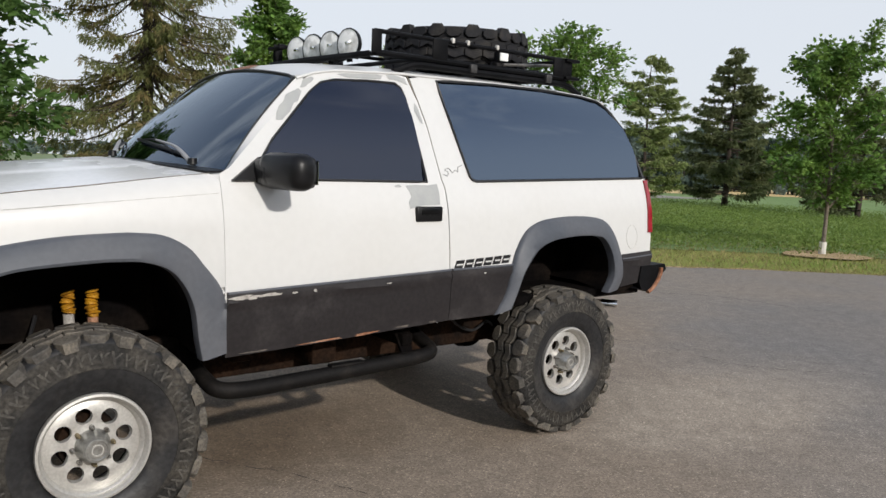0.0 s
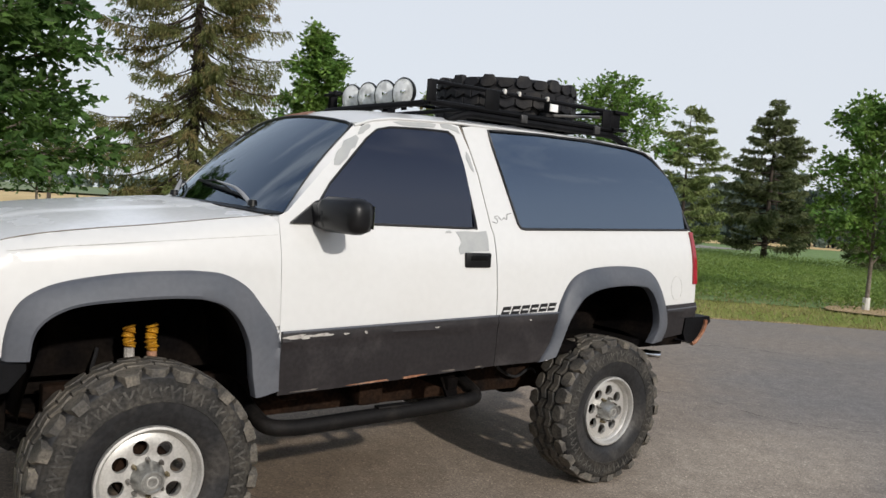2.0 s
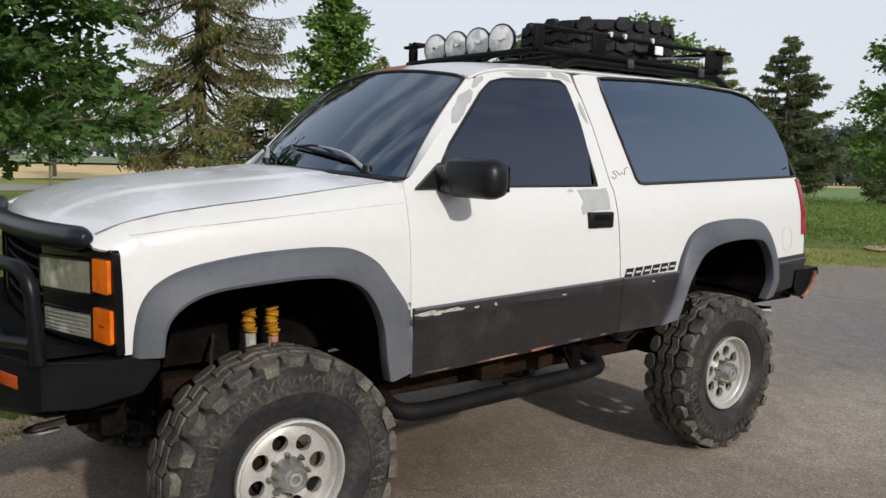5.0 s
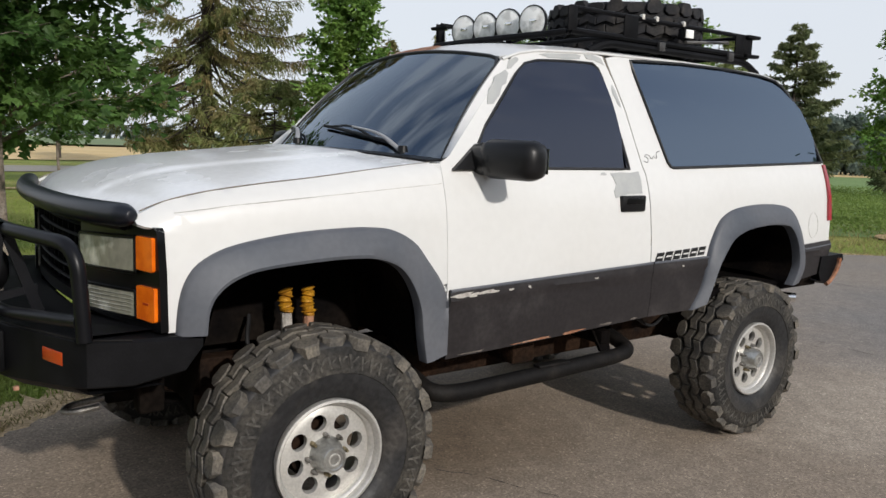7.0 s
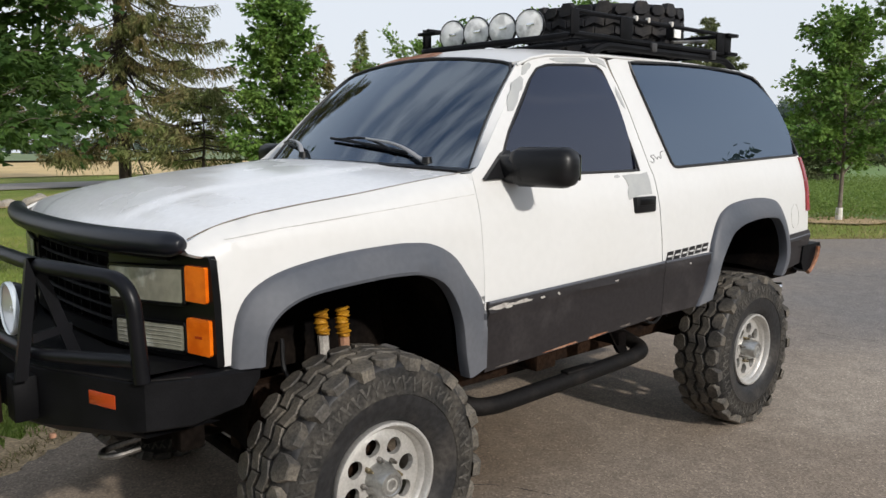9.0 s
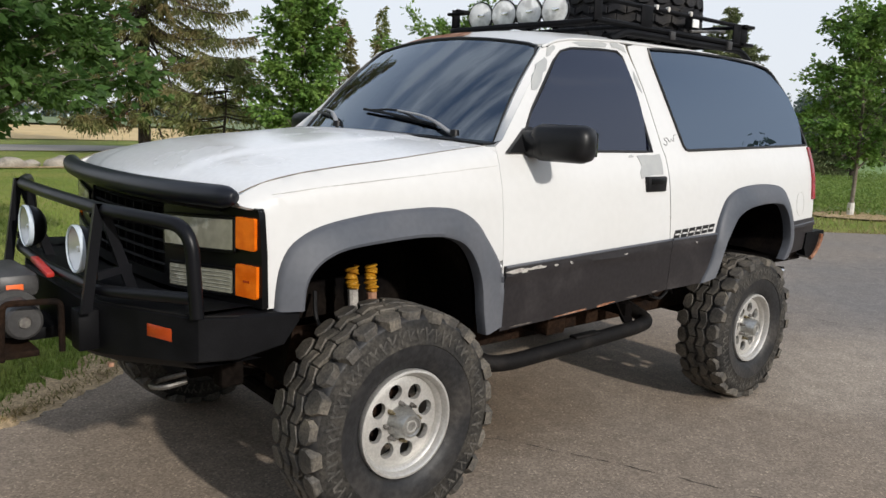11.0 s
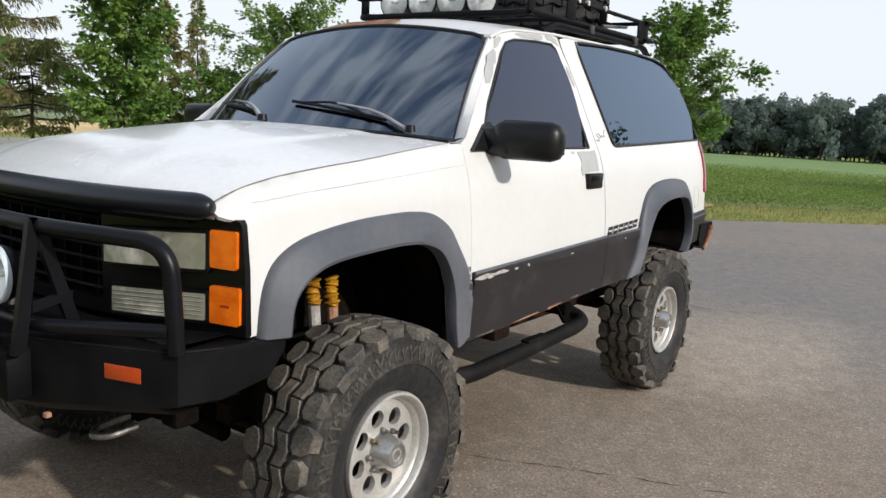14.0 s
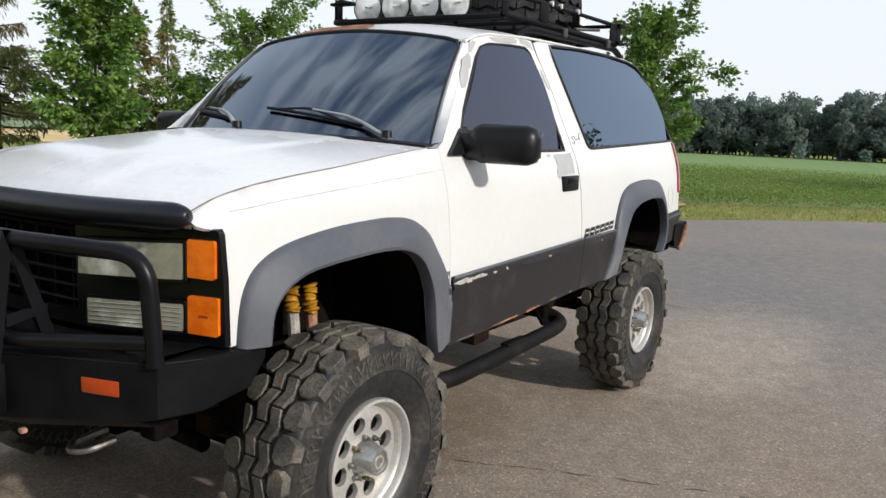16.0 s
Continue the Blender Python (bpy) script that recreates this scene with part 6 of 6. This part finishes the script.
def lobed_leaves(spots, size, seed, ways):
    """Five-lobed leaves in two folded halves, their tips along ways."""
    g = np.random.default_rng(seed)
    c, n = np.asarray(spots, float), len(spots)
    t = np.asarray(ways, float) + g.normal(0, 0.5, (n, 3))
    t /= np.linalg.norm(t, axis=1)[:, None]
    nrm = np.array([0, 0, 1.0]) + g.normal(0, 0.5, (n, 3))
    nrm -= t * (nrm * t).sum(1)[:, None]
    nrm /= np.linalg.norm(nrm, axis=1)[:, None]
    b = np.cross(nrm, t)
    s = (size * g.uniform(0.65, 1.25, n))[:, None]
    rows = [c + s * (t * (v - 0.4) + b * u - nrm * w * 1.6) for u, v, w in LOBES] + [c + s * (t * (v - 0.4) - b * u - nrm * w * 1.6) for u, v, w in LOBES[1:5]]
    i = np.arange(n)
    f = np.concatenate([np.stack([i + k * n for k in half], 1) for half in ((0, 1, 2, 3, 4, 5), (5, 9, 8, 7, 6, 0))])
    return np.concatenate(rows).tolist(), f.tolist()


def deciduous(name, label, x, y, height, radius, base, mat, count, leaf, seed, girth=0.07, limbs=26, lean=0.0, lower=0.35, guard=False, upright=0.0, flat=0.8, taper=0.0, loose=0.07, uneven=0.3, lifted=0.0):
    """A trunk with limbs and twigs; leaves sit in sprays along the twigs."""
    g = random.Random(seed)
    z0 = ground_z(x, y) - 0.05
    tree = thing(name, label, "tree", at=(x, y, z0))
    trunk = [Vector((lean * t * height + 0.03 * math.sin(5 * t + seed), 0.03 * math.sin(4 * t + 2 * seed), t * height * 0.94)) for t in np.linspace(0, 1, 14)]
    bm = tube(bmesh.new(), trunk, [girth * (1.25 if i == 0 else 1) * (1 - 0.86 * i / 13) for i in range(14)], 9)
    spots, ways = [], []
    each = max(1, count // (limbs * 9))
    for k in range(limbs):
        t = base / height + (0.97 - base / height) * (k + g.random()) / limbs
        j = min(12, int(t * 13))
        root = trunk[j].lerp(trunk[j + 1], t * 13 - j)
        u = (t - base / height) / (1 - base / height)
        reach = radius * (lower + (1 - lower) * math.sin(math.pi * min(1, u * 1.25 + 0.12)) if u < 0.5 else math.cos(math.pi / 2 * (u - 0.42) / 0.62) ** 1.15) * g.uniform(1 - uneven, 1 + uneven) * (1 - taper * u)
        reach = max(reach, 0.16)
        az = k * 2.4 + g.uniform(-0.4, 0.4)
        root = root + Vector((0, 0, lifted * max(0.0, -math.cos(az)) * (1 - u)))
        rise = g.uniform(0.12, 0.5) + 0.55 * u + upright
        out = Vector((math.cos(az), math.sin(az), 0))
        tip = root + out * reach + Vector((0, 0, reach * rise))
        bend = root.lerp(tip, 0.5) + Vector((0, 0, reach * 0.10)) + Vector((g.uniform(-1, 1), g.uniform(-1, 1), 0)) * reach * 0.08
        limb = spline([root, bend, tip], 4)
        tube(bm, limb, [max(0.006, girth * 0.42 * (1 - u * 0.6) * (1 - 0.9 * i / 8)) for i in range(9)], 5)
        for m in range(9):
            a = limb[min(8, 1 + m)]
            d = (out + Vector((g.uniform(-1, 1), g.uniform(-1, 1), g.uniform(-0.5, 0.7)))).normalized()
            twig = reach * g.uniform(0.18, 0.46)
            end = a + d * twig
            tube(bm, [a, a.lerp(end, 0.5) + Vector((0, 0, 0.03)), end], [0.007, 0.005, 0.003], 4)
            for _ in range(int(each * g.uniform(0.4, 1.6) * (0.3 + 0.9 * min(1.2, reach / radius))) + 1):
                spots.append(a.lerp(end, g.uniform(0.15, 1.08)))
                ways.append(d + Vector((0, 0, -0.45)))
    part("trunk", bm, BARK, tree, sharp=60)
    pts = np.array([list(p) for p in spots]) + np.random.default_rng(seed).normal(0, loose, (len(spots), 3)) * (1, 1, flat)
    v, f = lobed_leaves(pts, leaf, seed, [list(w) for w in ways])
    raw("crown", v, f, mat, tree)
    if guard:
        part("trunk_guard", tube(bmesh.new(), [(trunk[0].x, trunk[0].y, 0.03), (trunk[0].x, trunk[0].y, 0.32)], girth * 1.5, 10), GUARD, tree, "white plastic trunk guard")
    return tree


def conifer(name, label, x, y, height, radius, base, mat, density, seed, girth=0.12, droop=0.25, needle=(0.22, 0.03), step=0.30, shape=0.85, ragged=0.25, curtain=0.3, rise=0.12):
    """A straight trunk with uneven limbs; branchlets leave each limb sideways and hang, dressed in thin needle tufts."""
    g = random.Random(seed)
    z0 = ground_z(x, y) - 0.05
    tree = thing(name, label, "tree", at=(x, y, z0))
    bm = tube(bmesh.new(), [(0.02 * math.sin(i + seed), 0.02 * math.cos(1.3 * i), height * i / 11) for i in range(12)], [girth * (1 - 0.93 * i / 11) for i in range(12)], 9)
    roots, ways, long = [], [], []
    z = base
    while z < height * 0.985:
        u = (z - base) / (height - base)
        full = radius * (1 - u) ** shape * (0.75 + 0.25 * min(1, u / 0.08)) + 0.05
        for k in range(g.choice((4, 5, 6)) if u < 0.85 else 4):
            az = g.uniform(0, 2 * math.pi)
            zz_ = z + g.uniform(-0.5, 0.5) * step
            reach = full * g.uniform(1 - ragged, 1 + ragged * 0.4)
            out = Vector((math.cos(az), math.sin(az), 0))
            side = Vector((-out.y, out.x, 0))
            hang = droop * (1 - u) * g.uniform(0.7, 1.3) + 0.05
            limb = [Vector((0, 0, zz_)) + out * reach * t + side * reach * 0.08 * math.sin(3 * t + az * 7) + Vector((0, 0, reach * (rise + 0.25 * u - hang * (1.9 * t - 0.9 * t * t) + 0.12 * t ** 3))) for t in np.linspace(0, 1, 6)]
            if reach > 0.35:
                tube(bm, limb, [max(0.005, 0.014 * reach * (1 - 0.85 * i / 5)) for i in range(6)], 4)
            for m in range(int(density * reach * g.uniform(0.6, 1.4)) + 3):
                t = g.uniform(0.16, 1.0) ** 0.75
                i = min(4, int(t * 5))
                s = g.choice((-1, 1))
                roots.append(limb[i].lerp(limb[i + 1], t * 5 - i))
                ways.append((out * g.uniform(0.3, 1.0) + side * s * g.uniform(0.2, 1.0) + Vector((0, 0, g.uniform(-0.25, 0.12)))).normalized())
                long.append((0.12 + 0.24 * reach * (1.1 - t)) * g.uniform(0.5, 1.2))
        z += step * g.uniform(0.7, 1.3) * (1 - 0.45 * u)
    part("trunk", bm, BARK_DARK, tree, sharp=60)
    h = np.random.default_rng(seed)
    q0, d0, ln0 = np.array([list(p) for p in roots]), np.array([list(p) for p in ways]), np.array(long)[:, None]
    bits_q, bits_d = [], []
    for k in range(4):
        f = (k + h.random((len(q0), 1))) / 4
        p = q0 + d0 * ln0 * f - np.array([0, 0, 1.0]) * curtain * ln0 * f ** 1.6
        d = d0 * 0.8 - np.array([0, 0, 1.0]) * curtain * 1.3 * f + h.normal(0, 0.38, q0.shape)
        bits_q.append(p)
        bits_d.append(d / np.linalg.norm(d, axis=1)[:, None])
    q, d = np.concatenate(bits_q), np.concatenate(bits_d)
    w = np.cross(d, h.normal(0, 1, d.shape))
    w /= np.linalg.norm(w, axis=1)[:, None]
    ln = needle[0] * h.uniform(0.6, 1.4, (len(q), 1))
    wd = needle[1] * h.uniform(0.6, 1.3, (len(q), 1))
    v = np.concatenate([q, q + d * ln * 0.45 - w * wd, q + d * ln - (0, 0, 0.02), q + d * ln * 0.45 + w * wd])
    i = np.arange(len(q))
    raw("crown", v.tolist(), np.stack([i, i + len(q), i + 2 * len(q), i + 3 * len(q)], 1).tolist(), mat, tree)
    return tree


deciduous("maple_tree", "dense dark green maple by the lawn", -0.24, 4.85, 4.7, 1.26, 1.60, MAPLE, 13500, 0.106, 3, 0.054, 54, lower=1.0, flat=0.5, taper=0.66, loose=0.13, uneven=0.22, lifted=0.15)
deciduous("young_tree", "narrow leafy young tree beyond the driveway", 7.40, 12.0, 5.6, 0.84, 0.8, ASH, 11500, 0.108, 5, 0.055, 44, upright=0.55, lower=0.95, taper=0.40, loose=0.09, uneven=0.32)
deciduous("young_tree", "slim young tree behind the truck", 11.7, 7.2, 4.6, 0.95, 1.3, ASH, 7200, 0.086, 6, 0.05, 34, upright=0.40, loose=0.09, uneven=0.24)
deciduous("young_tree", "rounded young tree at the field's edge", 12.9, 13.1, 4.4, 1.35, 0.9, ASH, 10500, 0.090, 7, 0.055, 32, upright=0.3, loose=0.09, uneven=0.4)
deciduous("young_tree", "young tree with a white trunk guard at the verge", 16.3, 3.9, 4.6, 1.08, 1.05, ASH, 9800, 0.100, 8, 0.05, 32, guard=True, upright=0.35, lower=0.75, loose=0.08, uneven=0.34)
deciduous("young_tree", "small thin tree on the far lawn", 3.5, 21.5, 3.4, 1.1, 1.2, MAPLE, 2200, 0.12, 9, 0.05, 16, loose=0.12)
deciduous("young_tree", "low bright green sapling beyond the truck", 11.0, 13.6, 2.7, 0.75, 0.4, ASH, 3600, 0.10, 19, 0.03, 16, upright=0.3, lower=0.8, loose=0.09)
conifer("spruce_tree", "tall browning spruce with drooping branches", 10.85, 29.8, 19.0, 4.7, 1.9, BROWN_NEEDLE, 44.0, 11, 0.26, 0.42, (0.17, 0.024), 0.34, 0.62, 0.5, 0.95)
conifer("spruce_tree", "spruce with bare lower trunk beside the lawn", -0.5, 17.2, 9.0, 3.9, 2.0, BROWN_NEEDLE, 44.0, 12, 0.12, 0.30, (0.12, 0.016), 0.30, 0.8, 0.45, 0.6)
conifer("spruce_tree", "low brownish spreading conifer on the lawn", 7.2, 15.2, 2.8, 1.75, 0.95, TAN_NEEDLE, 22.0, 13, 0.06, 0.06, (0.15, 0.022), 0.17, 0.42, 0.55, 0.5, 0.22)
conifer("spruce_tree", "small brownish conifer behind a young tree", 10.3, 14.9, 4.3, 0.8, 0.6, BROWN_NEEDLE, 26.0, 14, 0.06, 0.12, (0.15, 0.024), 0.22, 0.7, 0.55, 0.4)
conifer("spruce_tree", "thin spire-like spruce far beyond the lawn", 22.3, 29.2, 7.2, 0.72, 1.0, TAN_NEEDLE, 13.0, 15, 0.08, 0.35, (0.22, 0.034), 0.26, 0.75, 0.55, 0.5)
conifer("pine_tree", "pale green pine at the field's edge", 23.6, 14.2, 5.8, 1.9, 0.5, PINE, 50.0, 16, 0.09, -0.05, (0.15, 0.022), 0.30, 0.60, 0.55, 0.1, 0.2)
conifer("spruce_tree", "broad dark spruce in the field", 41.0, 21.5, 9.0, 4.0, 0.6, NEEDLE, 38.0, 17, 0.18, 0.0, (0.23, 0.040), 0.36, 0.90, 0.5, 0.25, 0.14)
conifer("spruce_tree", "low dark spruce beyond the verge", 37.5, 12.5, 6.3, 2.9, 0.4, NEEDLE, 38.0, 18, 0.14, 0.0, (0.22, 0.038), 0.34, 0.90, 0.45, 0.25, 0.14)


def flat_leaves(spots, size, seed, facing):
    """Single leaf clumps, one face each, turned roughly along facing."""
    g = np.random.default_rng(seed)
    c, n = np.asarray(spots, float), len(spots)
    nrm = np.asarray(facing, float) + g.normal(0, 0.6, (n, 3))
    nrm /= np.linalg.norm(nrm, axis=1)[:, None]
    t = np.cross(nrm, g.normal(0, 1, (n, 3)))
    t /= np.linalg.norm(t, axis=1)[:, None]
    b = np.cross(nrm, t)
    s = (size * g.uniform(0.4, 0.75, n))[:, None]
    i = np.arange(n)
    v = np.concatenate([c - t * s * 1.2, c + b * s * 0.8, c + t * s * 1.2, c - b * s * 0.8])
    return v.tolist(), np.stack([i, i + n, i + 2 * n, i + 3 * n], 1).tolist()


def woods(name, label, bearings, far, tall, leaf, per, seed, gap=(), depth=10.0):
    """A far belt of trees: crowns of many leaf clumps over thin trunks, as one mass."""
    g = np.random.default_rng(seed)
    spots, turns, tubes = [], [], bmesh.new()
    for b in bearings:
        if gap and gap[0] < b < gap[1]:
            continue
        d = far + g.uniform(-depth, depth)
        x, y = d * math.sin(radians(b)), d * math.cos(radians(b))
        z = ground_z(x, y)
        h = tall * g.uniform(0.80, 1.10) * (1 + 0.16 * math.sin(b * 1.9) + 0.10 * math.sin(b * 4.3 + 1))
        tube(tubes, [(x, y, z - 0.3), (x, y, z + h * 0.6)], [0.16, 0.07], 5)
        for _ in range(20):
            k = g.uniform(0.10, 0.95)
            c = np.array([x, y, z]) + g.normal(0, 1, 3) * h * (1.05 - 0.70 * k) * (0.34, 0.34, 0) + (0, 0, h * k)
            p = g.normal(0, 1, (per // 20, 3))
            p *= h * g.uniform(0.07, 0.13) * g.random((len(p), 1)) ** 0.45 / np.linalg.norm(p, axis=1)[:, None] * (1, 1, 1.15)
            spots.append(c + p)
            turns.append(p / np.linalg.norm(p, axis=1)[:, None] + g.normal(0, 0.7, p.shape))
    part(name + "_trunks", tubes, BARK_DARK)
    v, f = flat_leaves(np.concatenate(spots), leaf, seed, np.concatenate(turns))
    ob = raw(name, v, f, HAZED_LEAF)
    trunks = bpy.data.objects[name + "_trunks"]
    trunks.parent = ob
    trunks.name = "trunks"
    return tagged(ob, label, "woods", kind="stuff")


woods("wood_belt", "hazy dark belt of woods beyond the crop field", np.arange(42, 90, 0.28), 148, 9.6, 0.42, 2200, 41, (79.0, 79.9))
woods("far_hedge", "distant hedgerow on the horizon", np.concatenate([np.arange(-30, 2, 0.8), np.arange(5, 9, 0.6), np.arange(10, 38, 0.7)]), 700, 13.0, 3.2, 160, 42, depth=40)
# unseen trees, set near to cut horizon light and mirror in the panes
woods("back_woods", "unseen trees added behind the driveway to cut low skylight", np.arange(108, 300, 2.2), 36, 9.0, 0.42, 500, 43, depth=5)

# far farm shed and a utility pole
shed = thing("farm_shed", "small far white shed with a red roof", "shed", at=(206, 586, ground_z(206, 586) + 0.3))
part("wall", box(bmesh.new(), (0, 0, 1.6), (14, 7, 3.4)), FARWALL, shed)
part("roof", prism(bmesh.new(), [(-7.4, -3.9, 3.2), (-7.4, 3.9, 3.2), (-7.4, 0, 5.2)], (14.8, 0, 0)), FARROOF, shed)
px, py = 9.5, 52.0
pole = thing("utility_pole", "thin far wooden utility pole", "pole", at=(px, py, ground_z(px, py)))
part("mast", tube(bmesh.new(), [(0, 0, -0.2), (0, 0, 8.5)], [0.13, 0.09], 8), WOOD, pole)
part("cross_arm", box(bmesh.new(), (0, 0, 7.9), (1.8, 0.1, 0.12), 0.01), WOOD, pole)
